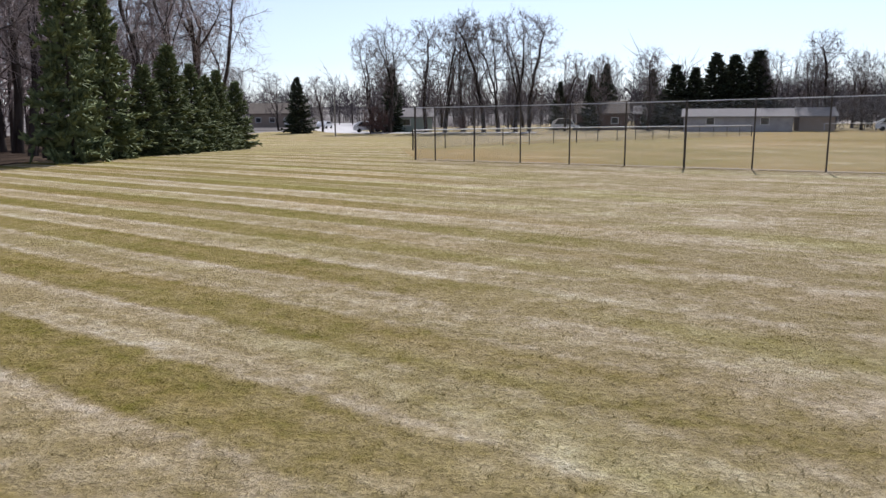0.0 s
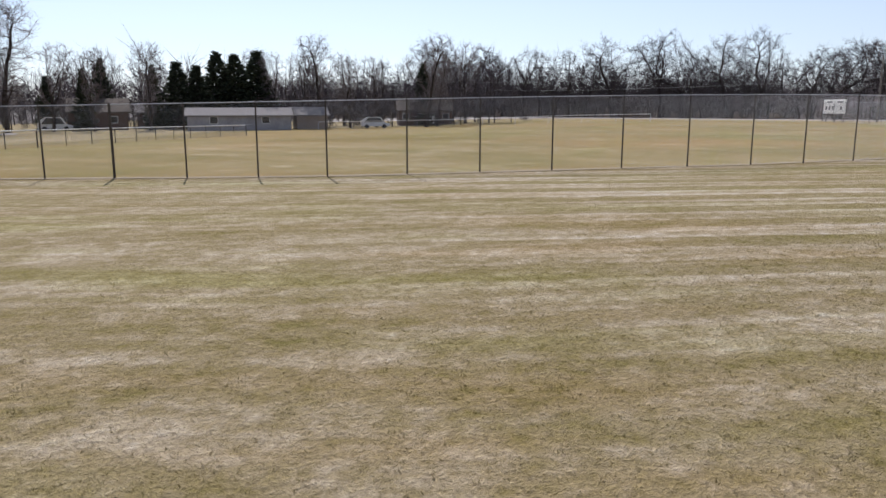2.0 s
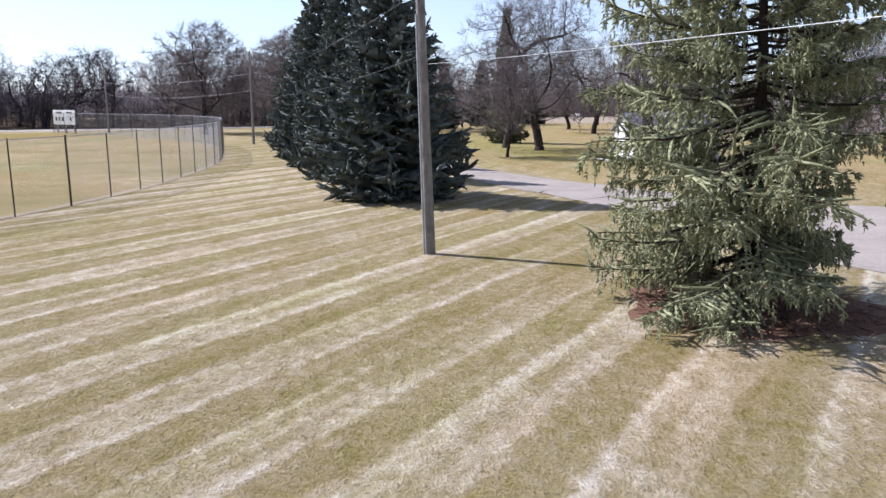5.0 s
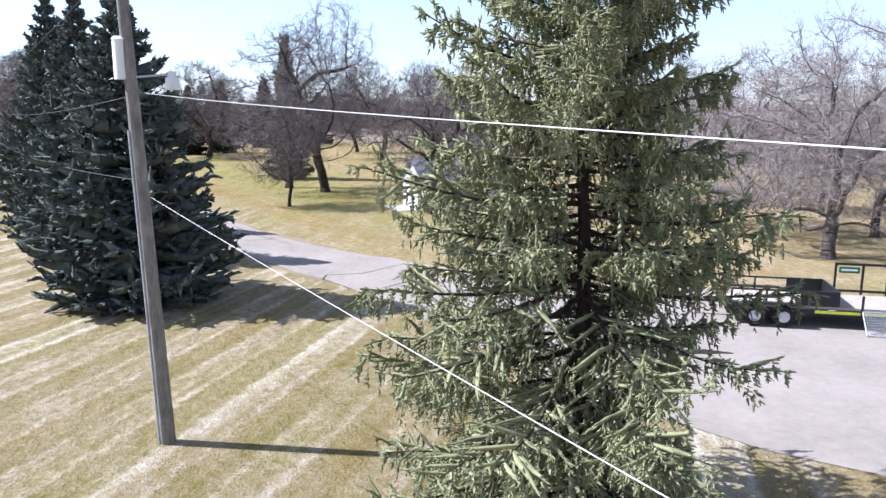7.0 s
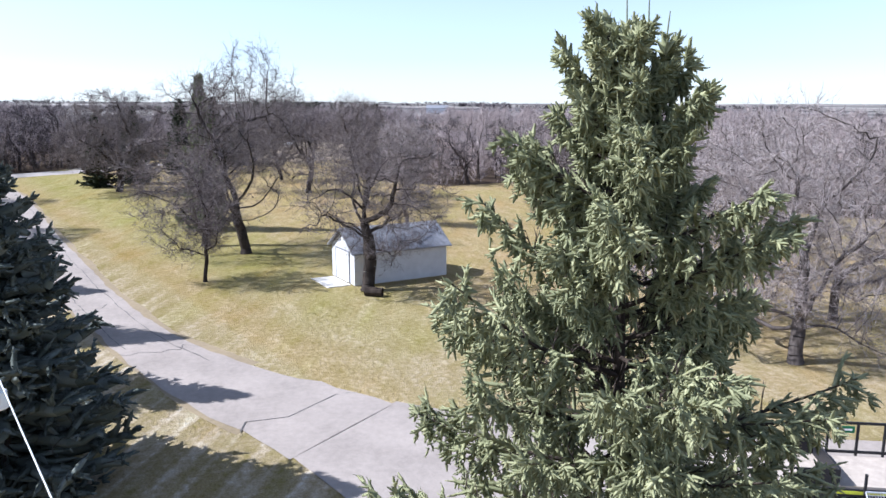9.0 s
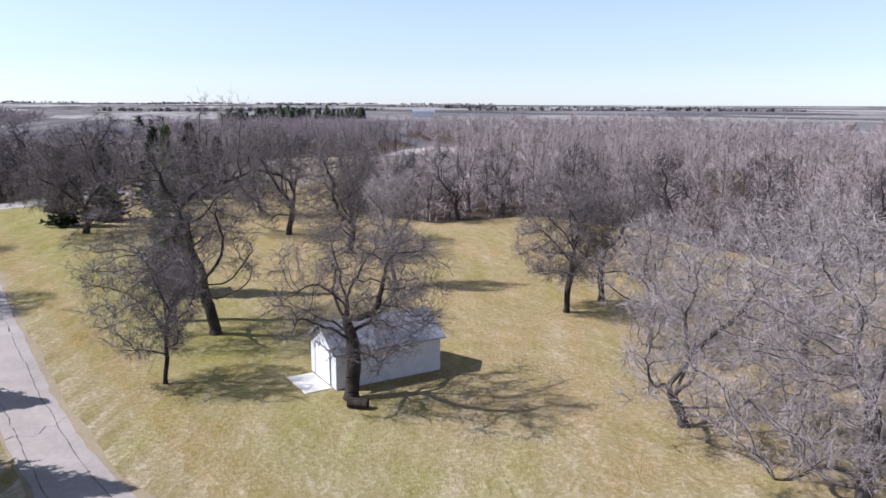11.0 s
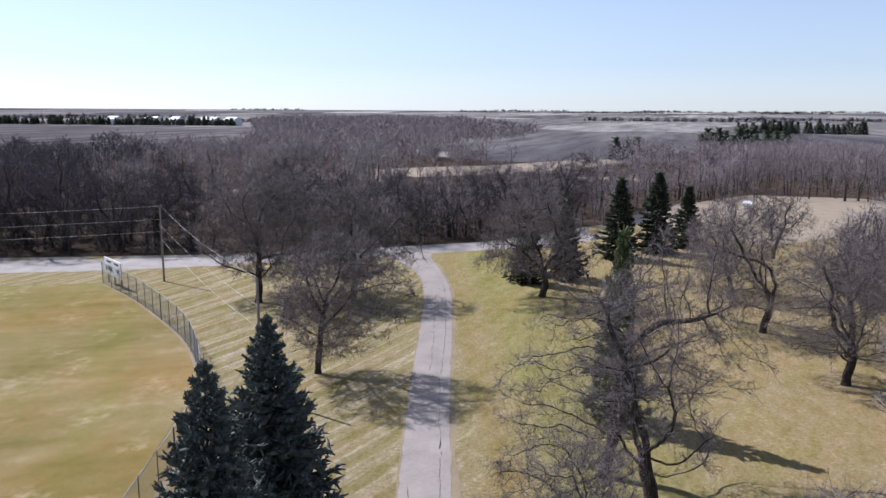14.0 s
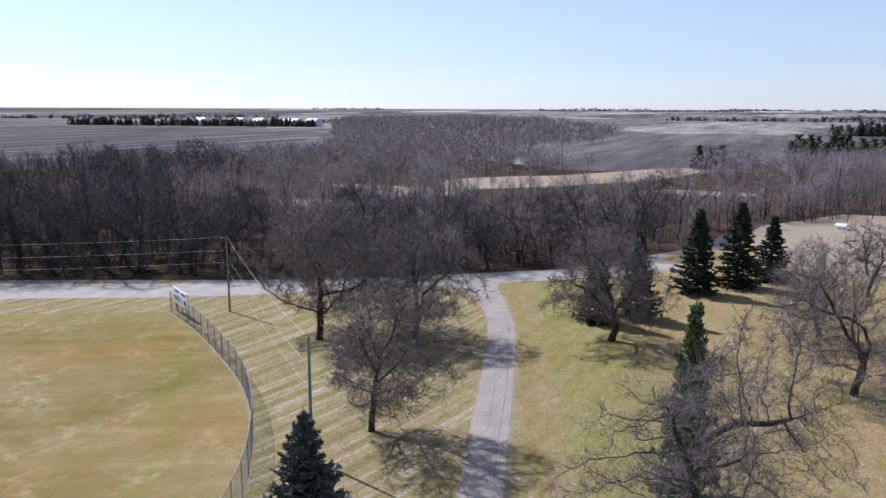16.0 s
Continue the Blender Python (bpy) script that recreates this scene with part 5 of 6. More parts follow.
# ---- bare trees of the park ----
# kind, x, y, height, crown's width, trunk's radius, fork, crown's shape, crook, seed, tone
TREES = [
    ("oak_tree", 81.3, -3.6, 15.0, 13.0, 0.40, 0.30, "wide", 0.36, 201, "grey"), ("oak_tree", 85.4, -0.6, 17.8, 10.5, 0.36, 0.46, "wide", 0.30, 202, "grey"),
    ("young_tree", 72.2, -0.5, 8.9, 7.4, 0.13, 0.24, "oval", 0.26, 203, "grey"), ("apple_tree", 66.6, -10.2, 10.8, 11.5, 0.40, 0.30, "oval", 0.42, 204, "grey"),
    ("bare_tree", 91.8, -19.4, 10.8, 6.4, 0.20, 0.22, "vase", 0.22, 205, "pale"), ("bare_tree", 107.5, -18.5, 13.6, 11.0, 0.36, 0.24, "wide", 0.36, 206, "grey"),
    ("bare_tree", 115.6, -20.3, 13.0, 10.0, 0.30, 0.26, "oval", 0.32, 207, "grey"), ("oak_tree", 130.0, 10.3, 14.4, 15.5, 0.42, 0.26, "wide", 0.36, 208, "grey"),
    ("bare_tree", 121.8, -13.7, 15.0, 13.0, 0.36, 0.24, "wide", 0.36, 209, "grey"), ("bare_tree", 79.0, -29.8, 11.4, 9.0, 0.24, 0.26, "oval", 0.30, 210, "grey"),
    ("bare_tree", 81.3, -34.2, 13.0, 9.5, 0.26, 0.24, "wide", 0.30, 211, "grey"), ("bare_tree", 97.2, 24.4, 13.4, 12.5, 0.27, 0.22, "oval", 0.16, 212, "grey"),
    ("oak_tree", 122.0, 31.8, 15.0, 15.5, 0.44, 0.24, "wide", 0.40, 213, "grey"), ("oak_tree", 117.2, 41.6, 16.6, 17.0, 0.40, 0.20, "oval", 0.34, 214, "grey"),
    ("bare_tree", 47.8, -26.0, 12.6, 12.5, 0.32, 0.20, "wide", 0.40, 215, "pale"), ("bare_tree", 58.0, -25.4, 11.5, 11.5, 0.26, 0.15, "wide", 0.36, 216, "pale"),
    ("bare_tree", 62.4, -37.0, 12.0, 10.5, 0.24, 0.18, "oval", 0.32, 217, "pale"), ("bare_tree", 52.8, -33.0, 12.0, 11.5, 0.24, 0.18, "wide", 0.34, 218, "pale"),
    ("bare_tree", 69.5, -31.0, 9.6, 9.5, 0.20, 0.18, "oval", 0.30, 219, "pale"), ("bare_tree", 141.0, -12.0, 13.0, 11.0, 0.30, 0.26, "wide", 0.34, 220, "grey"),
]
LEANS = {201: (-0.14, 0.10), 204: (0.10, -0.22), 213: (0.16, -0.08), 215: (0.06, 0.10)}
for nm, x, y, h, w, r, fork, shape, crook, seed, tone in TREES:
    wide = w > 9
    thin = {201: 0.50, 202: 0.45, 203: 0.6, 204: 0.7, 205: 0.8, 212: 1.25, 213: 1.2, 214: 1.3}.get(seed, 1.0)
    arr = grown_tree_arrays(seed, h, w, r, fork, shape, int((1300 if wide else 900) * thin), 0.40 if wide else 0.30, crook, LEANS.get(seed, (0, 0)), 4, 6, 0.016 if seed in (208, 212, 213, 214) else 0.011, 0.014, 0.95, low=0.15 if seed in (212, 213, 214) else 0.0, limbs=9 if shape == "oval" else 7, spread=0.6, sides=7)
    bare_tree(nm, arr, "leafless " + ("pale grey" if tone == "pale" else "dark grey-brown") + " broadleaf tree on the dry lawn", x, y, 0, 0, BARK_PALE if tone == "pale" else BARK, TWIG_PALE if tone == "pale" else TWIG)
EDGE = [grown_tree_arrays(s, 15, 11.5, 0.36, 0.30, "wide" if s % 2 else "oval", 420, 0.55, 0.38, (0, 0), 4, 4, 0.016, 0.020, 1.2, spread=0.6) for s in (231, 232, 233, 234)]
edge0 = [None] * 4
rng = np.random.default_rng(66)
edge_line = spline([(95, 162), (112, 128), (127, 99), (142, 66.5), (155, 46), (168, 27), (186, 13)], 7.0)
spots = [(x + rng.uniform(0.5, 7), y + rng.uniform(-1.5, 3), rng.uniform(0.78, 1.10) * (1.2 if y > 50 else 1.0)) for x, y in edge_line]
spots += [(x + rng.uniform(8, 18), y + rng.uniform(2, 9), rng.uniform(0.66, 0.98)) for x, y in edge_line[::2]]
spots += [(132, -30, 0.7), (127, -38, 0.75), (130, -46, 0.7), (122, -56, 0.8), (108, -60, 0.75), (96, -62, 0.8), (86, -68, 0.8), (152, -28, 0.7), (165, -20, 0.75), (182, -22, 0.7), (76, -82, 0.8), (66, -92, 0.8)]
for i, (x, y, s) in enumerate(spots):
    q = i % 4
    if edge0[q] is None:
        edge0[q] = bare_tree("bare_tree", EDGE[q], "leafless dark tree at the edge of the woods", x, y, 0, 0, WOOD_BARK, WOOD_TWIG, group="bare trees at the woods' edge")
        ob = edge0[q]
    else:
        ob = copy_thing(edge0[q], pose(x, y, 0, 0, 0, i * 53))
    ob.scale = (s, s, s)

poplar0 = None
rng = np.random.default_rng(14)
POPLAR = grown_tree_arrays(241, 17, 7.0, 0.24, 0.16, "vase", 420, 0.5, 0.16, (0, 0), 4, 3, 0.022, length=1.2, lift=0.3)
for k in range(15):
    x, y = 172 + rng.uniform(0, 36), 52 + rng.uniform(0, 42)
    s = rng.uniform(0.85, 1.12)
    if poplar0 is None:
        poplar0 = bare_tree("poplar_tree", POPLAR, "tall pale leafless poplar rising from the woods", x, y, 0, 0, BARK_PALE, TWIG_PALE, "pale poplars in the woods")
        ob = poplar0
    else:
        ob = copy_thing(poplar0, pose(x, y, 0, 0, 0, k * 67))
    ob.scale = (s, s, s)


# ---- fence ----
def fence_line(name, pts, tall, gap, post_r, mats, label, mesh=True, rail_r=0.022, pitch=0.075, posts=None):
    ob = empty(name)
    tagged(ob, label, "fence")
    p = spline(pts, gap) if posts is None else np.array(posts, float)
    z = ground_z(p[:, 0], p[:, 1])
    hs = np.array([tall(q[0]) if callable(tall) else tall for q in p])
    for i in range(len(p)):
        bm, height = B(), hs[i]
        big = i in (0, len(p) - 1) or i % 12 == 6
        cyl(bm, (0, 0, -0.1), (0, 0, height + 0.03), post_r * (1.5 if big else 1.0), None, 8)
        cyl(bm, (0, 0, height + 0.03), (0, 0, height + 0.07), post_r * (1.5 if big else 1.0), post_r * 0.3, 8)
        part("post", bm, mats[0], ob, at=Matrix.Translation((p[i, 0], p[i, 1], z[i])))
    top = np.column_stack([p, z + hs])
    for i in range(len(p) - 1):
        hang("top_rail", tri_mesh("top_rail", *tubes(top[i:i + 1], top[i + 1:i + 2], [rail_r], [rail_r], 6), mats[1], True), ob)
    if mesh:
        a, b = [], []
        for i in range(len(p) - 1):
            u = p[i + 1] - p[i]
            w = float(np.linalg.norm(u))
            u = u / w
            height = min(hs[i], hs[i + 1])
            for sgn in (1, -1):
                for s in np.arange(-height, w, pitch):
                    # a wire that climbs at 45 degrees from s at the foot
                    t0, t1 = max(0.0, -s), min(height, w - s)
                    if t1 - t0 < 0.05:
                        continue
                    q0, q1 = s + t0, s + t1
                    if sgn < 0:
                        q0, q1 = w - q0, w - q1
                    off = 0.004 * sgn
                    a.append((p[i, 0] + u[0] * q0 - u[1] * off, p[i, 1] + u[1] * q0 + u[0] * off, z[i] + 0.03 + t0))
                    b.append((p[i, 0] + u[0] * q1 - u[1] * off, p[i, 1] + u[1] * q1 + u[0] * off, z[i] + 0.03 + t1))
        r = np.full(len(a), 0.0021)
        tagged(hang("chain_link", tri_mesh("chain_link", *tubes(a, b, r, r, 3), mats[2]), ob), kind="stuff")
    return ob


POSTS = [(-1.2, 34.4), (-0.3, 33.8), (1.4, 32.9), (3.3, 31.9), (5.2, 30.9), (7.2, 29.8), (9.2, 28.7), (11.3, 27.5), (13.4, 26.3), (15.5, 25.2), (18.3, 24.4), (21.0, 23.6), (23.8, 22.7), (26.7, 21.8), (29.6, 20.9), (32.6, 20.0), (35.4, 19.3), (38.6, 18.8), (41.8, 18.4)]
POSTS += [tuple(q) for q in spline([(41.8, 18.4), (45.4, 18.25), (49.0, 18.4), (56.5, 19.1), *FENCE_LINE[8:]], 3.15)[1:]]
fence_line("chain_link_fence", FENCE_LINE, lambda x: 2.30 + 0.62 * float(smooth(-6, 36, x)), 3.05, 0.030, (POST, GALV, MESH), "tall chain-link ball field fence with dark posts", posts=POSTS, rail_r=0.018)
fence_line("low_fence", [(-1.7, 44.5), (3, 50), (11, 58.5), (22, 70), (33, 81)], 1.15, 3.05, 0.03, (POST, WHITE, MESH), "low chain-link fence with a white capped top rail", True, 0.045)
fence_line("low_fence", [(55, 109.5), (75, 100.5), (97, 80)], 1.2, 5.0, 0.03, (GALV, WHITE, GALV), "low fence with a white capped top rail across the field", False, 0.045)


# ---- poles and wires ----
def utility_pole(x, y, h, r, label, lean=(0, 0), tank=False, lamp=False, rz=20):
    ob = empty("utility_pole", x, y, -0.05, 0)
    tagged(ob, label, "utility pole", "utility poles along the drive")
    bm = B()
    cyl(bm, (0, 0, -0.2), (lean[0], lean[1], h), r, r * 0.66, 14)
    part("pole", bm, POLE_WOOD, ob)
    bm = B()
    cyl(bm, (lean[0], lean[1], h), (lean[0], lean[1], h + 0.10), 0.03, 0.045, 8)
    cyl(bm, (lean[0], lean[1], h + 0.10), (lean[0], lean[1], h + 0.18), 0.05, 0.03, 8)
    part("insulator", bm, BLACK, ob)
    if tank:
        bm = B()
        z0, z1 = 0.02, 6.67
        cyl(bm, (-0.05 + lean[0] * z0 / h, 0.17 - 0.006 * z0 + lean[1] * z0 / h, z0), (-0.05 + lean[0] * z1 / h, 0.17 - 0.006 * z1 + lean[1] * z1 / h, z1), 0.028, None, 8)
        part("conduit", bm, GALV, ob, "grey conduit strapped to the pole")
        bm = B()
        cyl(bm, (0.15, 0.42, 7.66), (0.15, 0.42, 8.42), 0.17, 0.17, 18)
        cyl(bm, (0.15, 0.42, 8.42), (0.15, 0.42, 8.48), 0.185, 0.13, 18)
        box(bm, 0.08, 0.28, 7.85, 0.17, 0.40, 7.95)
        box(bm, 0.08, 0.28, 8.25, 0.17, 0.40, 8.35)
        t = part("transformer", bm, WHITE, ob, "pale grey transformer can")
        bm = B()
        cyl(bm, (0.20, 0.48, 8.46), (0.20, 0.48, 8.64), 0.035, 0.022, 8)
        cyl(bm, (0.10, 0.36, 8.46), (0.10, 0.36, 8.64), 0.035, 0.022, 8)
        part("bushing", bm, BLACK, t)
        bm = B()
        box(bm, -0.12, -0.45, 9.3, -0.08, -0.39, 9.62)
        cyl(bm, (0.1, 0.25, 9.35), (-0.1, -0.42, 9.42), 0.012, None, 6)
        cyl(bm, (-0.1, -0.42, 9.58), (-0.14, -0.54, 9.32), 0.012, None, 6)
        part("fuse_cutout", bm, GALV, ob)
    if lamp:
        bm = B()
        cyl(bm, (0.07, 0.2, 7.70), (-0.08, -0.48, 7.76), 0.022, None, 8)
        part("lamp_arm", bm, GALV, ob)
        bm = B()
        cyl(bm, (-0.09, -0.53, 7.70), (-0.09, -0.53, 7.82), 0.09, 0.08, 14)
        cyl(bm, (-0.09, -0.53, 7.48), (-0.09, -0.53, 7.70), 0.15, 0.13, 14)
        cyl(bm, (-0.09, -0.53, 7.46), (-0.09, -0.53, 7.48), 0.12, 0.15, 14)
        part("lamp_head", bm, WHITE, ob, "white yard lamp head")
    return ob


utility_pole(32.5, 2.4, 10.1, 0.165, "weathered grey wooden utility pole with a transformer and yard lamp", (0.12, 0.36), True, True)
utility_pole(90.9, 26.2, 9.6, 0.15, "weathered wooden utility pole beside the ball field fence")
utility_pole(123.2, 58.9, 9.9, 0.15, "weathered wooden utility pole beside the gravel road")
utility_pole(-15.0, 107.2, 5.5, 0.11, "short weathered wooden pole at the end of the lawn").location.z = gz(-15.0, 107.2) - 0.05
utility_pole(-19.0, -16.6, 10.1, 0.16, "weathered grey wooden utility pole on the lawn")


def wire(name, a, b, sag, r, mat, label, n=26):
    a, b = np.array(a, float), np.array(b, float)
    t = np.linspace(0, 1, n)
    p = a + (b - a) * t[:, None]
    p[:, 2] -= 4 * sag * t * (1 - t)
    a = np.linspace(0, 2 * np.pi, 6, endpoint=False)
    d = unit(p[-1] - p[0])
    u = unit(np.cross(d, [0, 0, 1.0]))
    w = np.cross(d, u)
    ring = (np.cos(a)[:, None] * u + np.sin(a)[:, None] * w) * r
    v = (p[:, None] + ring[None]).reshape(-1, 3)
    f = []
    for i in range(n - 1):
        for k in range(6):
            q, s = i * 6 + k, i * 6 + (k + 1) % 6
            f += [(q, s, s + 6), (q, s + 6, q + 6)]
    me = tri_mesh(name, v, f, mat, True)
    return tagged(new(name, me), label, "cable", "overhead cables")


for h, sag, mat in ((10.2, 1.6, CABLE), (7.35, 0.55, CABLE), (5.3, 0.4, CABLE)):
    wire("overhead_cable", (32.5, 2.45, h), (-19.0, -16.6, h), sag, 0.0050, mat, "pale overhead cable strung between wooden poles")
for h, sag in ((10.2, 1.0), (7.35, 0.7), (5.6, 0.8)):
    wire("overhead_cable", (32.5, 2.45, h), (90.9, 26.2, min(h, 9.6)), sag, 0.010, DARK_CABLE, "dark overhead cable strung between wooden poles")
    wire("overhead_cable", (90.9, 26.2, min(h, 9.6)), (123.2, 58.9, h), sag * 0.8, 0.009, CABLE, "pale overhead cable strung between wooden poles")
for h in (9.9, 8.2, 6.6):
    wire("overhead_cable", (123.2, 58.9, h), (80, 160, h), 1.4, 0.009, CABLE, "pale overhead cable along the gravel road")


# ---- scoreboard ----
def scoreboard():
    ob = empty("scoreboard")
    ob.matrix_basis = pose(119.2, 63.4, 0, 0, 0, 58)
    tagged(ob, "white painted scoreboard on wooden posts behind the fence", "scoreboard")
    part("panel", box(B(), -3.0, -0.08, 1.25, 3.0, 0.08, 3.35, 0.02), WHITE, ob)
    for x in (-2.4, 0, 2.4):
        part("post", box(B(), x - 0.08, -0.24, -0.1, x + 0.08, -0.085, 3.2), POLE_WOOD, ob)
    for x in (-1.9, 0.3, 1.2, 2.1):
        part("number_window", box(B(), x - 0.22, 0.083, 1.8, x + 0.22, 0.10, 2.35, 0.01), BLACK, ob)
    for x in (-1.6, 1.2):
        part("lettering", box(B(), x - 0.8, 0.083, 2.85, x + 0.8, 0.095, 3.08), DARK_CABLE, ob)
    return ob


scoreboard()


# ---- shed ----
def shed():
    L, W, eave, ridge = 6.8, 3.8, 2.15, 3.35
    ob = empty("shed", 70.0, -9.25, 0, -168)
    ob.matrix_basis = pose(69.95, -9.25, 0.05, 0, 0, 192.5)
    tagged(ob, "white wooden garden shed with a grey roof and concrete apron", "shed")
    # local: x across the gable, y from the front to the back
    def gable(y0, y1, bm):
        prism(bm, [(-W / 2, 0), (W / 2, 0), (W / 2, eave), (0, ridge), (-W / 2, eave)], y0, y1, Matrix.Rotation(radians(90), 4, "X") @ Matrix.Diagonal((1, 1, -1, 1)))
        return bm
    part("front_wall", gable(0, 0.1, B()), SIDING_WHITE, ob)
    part("back_wall", gable(L - 0.1, L, B()), SIDING_WHITE, ob)
    for s in (-1, 1):
        bm = B()
        x = s * W / 2
        box(bm, min(x, x - s * 0.1), 0.1, 0, max(x, x - s * 0.1), L - 0.1, eave - 0.02)
        w = part("side_wall", bm, SIDING_WHITE, ob)
        bm = B()
        m = Matrix.Rotation(radians(90), 4, "X") @ Matrix.Diagonal((1, 1, -1, 1))
        e = 0.3
        k = (ridge - eave) / (W / 2)
        prism(bm, [(0, ridge + 0.06), (s * (W / 2 + e), eave - k * e + 0.06), (s * (W / 2 + e), eave - k * e + 0.14), (0, ridge + 0.15)], -0.25, L + 0.25, m)
        part("roof_slope", bm, SHINGLE, ob)
    part("door", box(B(), -1.05, -0.05, 0.04, 1.05, -0.004, 2.02, 0.01), WHITE, ob)
    part("door_frame", box(box(box(B(), -1.17, -0.06, 0.03, -1.05, -0.003, 2.12), 1.05, -0.06, 0.03, 1.17, -0.003, 2.12), -1.05, -0.06, 2.02, 1.05, -0.003, 2.12), SHINGLE, ob)
    part("foundation", box(B(), -W / 2 + 0.03, 0.03, -0.2, W / 2 - 0.03, L - 0.03, -0.002), CONCRETE, ob)
    part("apron", box(B(), -1.5, -1.7, -0.2, 1.5, -0.07, 0.0, 0.02), CONCRETE, ob)
    return ob


shed()


def log(x, y, rz):
    """A short hollow log beside the shed."""
    ob = empty("hollow_log", x, y, 0.27, rz)
    tagged(ob, "short dark hollow log lying by the tree at the shed", "log")
    n = 18
    rng = np.random.default_rng(2)
    w = 1 + rng.normal(size=n) * 0.05
    bm = B()
    rings = []
    for xx, rad in ((-0.55, 0.27), (0.0, 0.285), (0.55, 0.26), (0.55, 0.20), (-0.55, 0.20)):
        rings.append([bm.verts.new((xx, rad * w[k] * math.cos(2 * math.pi * k / n), rad * w[k] * math.sin(2 * math.pi * k / n))) for k in range(n)])
    for a in range(5):
        for k in range(n):
            bm.faces.new((rings[a][k], rings[a][(k + 1) % n], rings[(a + 1) % 5][(k + 1) % n], rings[(a + 1) % 5][k]))
    bmesh.ops.recalc_face_normals(bm, faces=bm.faces[:])
    part("bark", bm, BARK_DARK, ob)
    return ob


log(65.3, -10.3, 60)


# ---- trailer in the parking lot ----
def trailer():
    """A landscaper's trailer: the near side towards the lawn."""
    ob = empty("flatbed_trailer")
    ob.matrix_basis = pose(38.2, -18.0, 0.025, 0, 0, -113.7)
    tagged(ob, "black landscaping trailer with a lime stripe and mesh ramp", "trailer")
    L, W = 6.4, 2.1
    part("deck", box(B(), -L / 2, -W / 2 + 0.06, 0.62, L / 2, W / 2 - 0.06, 0.70), DECK, ob, "worn pale plank deck")
    part("frame", box(B(), -L / 2, -W / 2, 0.40, L / 2, W / 2, 0.615, 0.02), BLACK, ob)
    for s in (-1, 1):
        part("stripe", box(B(), -0.45, s * (W / 2 + 0.012) - 0.008, 0.49, L / 2 - 0.05, s * (W / 2 + 0.012) + 0.008, 0.58), LIME, ob, "lime yellow stripe")
        part("reflector", box(B(), -0.05, s * (W / 2 + 0.012) - 0.010, 0.60, 0.18, s * (W / 2 + 0.012) + 0.010, 0.614), WHITE, ob)
        part("side_board", box(B(), -0.92, s * (W / 2 - 0.03) - 0.025, 0.72, 0.28, s * (W / 2 - 0.03) + 0.025, 1.22, 0.01), BLACK, ob)
        part("top_bar", box(B(), -L / 2 + 0.1, s * (W / 2 - 0.03) - 0.03, 1.16, -0.925, s * (W / 2 - 0.03) + 0.03, 1.22, 0.01), BLACK, ob)
        for q in (-L / 2 + 0.1, -2.0):
            part("upright", box(B(), q, s * (W / 2 - 0.03) - 0.025, 0.71, q + 0.06, s * (W / 2 - 0.03) + 0.025, 1.155), BLACK, ob)
        for q in (-2.35, -1.45):
            bm = B()
            cyl(bm, (q, s * (W / 2 + 0.06), 0.37), (q, s * (W / 2 + 0.30), 0.37), 0.36, None, 24)
            bmesh.ops.bevel(bm, geom=[e for e in bm.edges if len(e.link_faces) == 2 and e.calc_face_angle(0) > 1.2], offset=0.05, segments=2, affect="EDGES")
            t = part("wheel", bm, TYRE, ob)
            bm = B()
            cyl(bm, (q, s * (W / 2 + 0.30), 0.37), (q, s * (W / 2 + 0.315), 0.37), 0.19, 0.17, 16)
            part("rim", bm, GALV, t)
        bm = B()
        prism(bm, [(-2.95, 0.52), (-2.72, 0.78), (-1.08, 0.78), (-0.85, 0.52), (-0.82, 0.55), (-1.06, 0.82), (-2.74, 0.82), (-2.98, 0.55)], s * (W / 2 + 0.04), s * (W / 2 + 0.34), Matrix.Rotation(radians(90), 4, "X") @ Matrix.Diagonal((1, 1, -1, 1)))
        part("fender", bm, BLACK, ob)
    part("cross_board", box(B(), 0.24, -W / 2 + 0.07, 0.72, 0.30, W / 2 - 0.07, 1.22, 0.01), BLACK, ob)
    # the tall rail of the far side
    bm = B()
    for q in (0.62, 1.5, 2.3, 3.12):
        box(bm, q, W / 2 - 0.06, 0.72, q + 0.07, W / 2 - 0.0, 1.75)
    box(bm, 0.62, W / 2 - 0.058, 1.75, 3.19, W / 2 - 0.002, 1.83)
    box(bm, 0.69, W / 2 - 0.058, 0.80, 3.12, W / 2 - 0.002, 0.88)
    part("side_rail", bm, BLACK, ob)
    part("sign", box(B(), 0.75, W / 2 - 0.08, 1.48, 1.42, W / 2 - 0.062, 1.70), GREEN_SIGN, ob, "small green sign plate")
    bars = part("sign_lettering", box(B(), 0.83, W / 2 - 0.09, 1.56, 1.34, W / 2 - 0.082, 1.62), WHITE, ob)
    # a mesh ramp let down beside the deck
    x0, x1, top, out = 0.95, 3.15, 0.64, 0.62
    at = lambda q, k: (q, -W / 2 - 0.12 - out * k, top - (top - 0.035) * k)
    bm = B()
    for q in (x0, x0 + 0.73, x0 + 1.47, x1):
        cyl(bm, at(q, 0), at(q, 1), 0.024, None, 8)
    for k in (0, 1):
        cyl(bm, at(x0, k), at(x1, k), 0.024, None, 8)
    ramp = part("ramp_frame", bm, GALV, ob, "grey steel ramp frame")
    bm = B()
    for q in np.linspace(x0, x1, 30)[1:-1]:
        cyl(bm, at(q, 0.02), at(q, 0.98), 0.006, None, 5)
    for k in np.linspace(0, 1, 10)[1:-1]:
        cyl(bm, at(x0, k), at(x1, k), 0.007, None, 5)
    part("ramp_mesh", bm, MESH, ramp, "grey steel mesh")
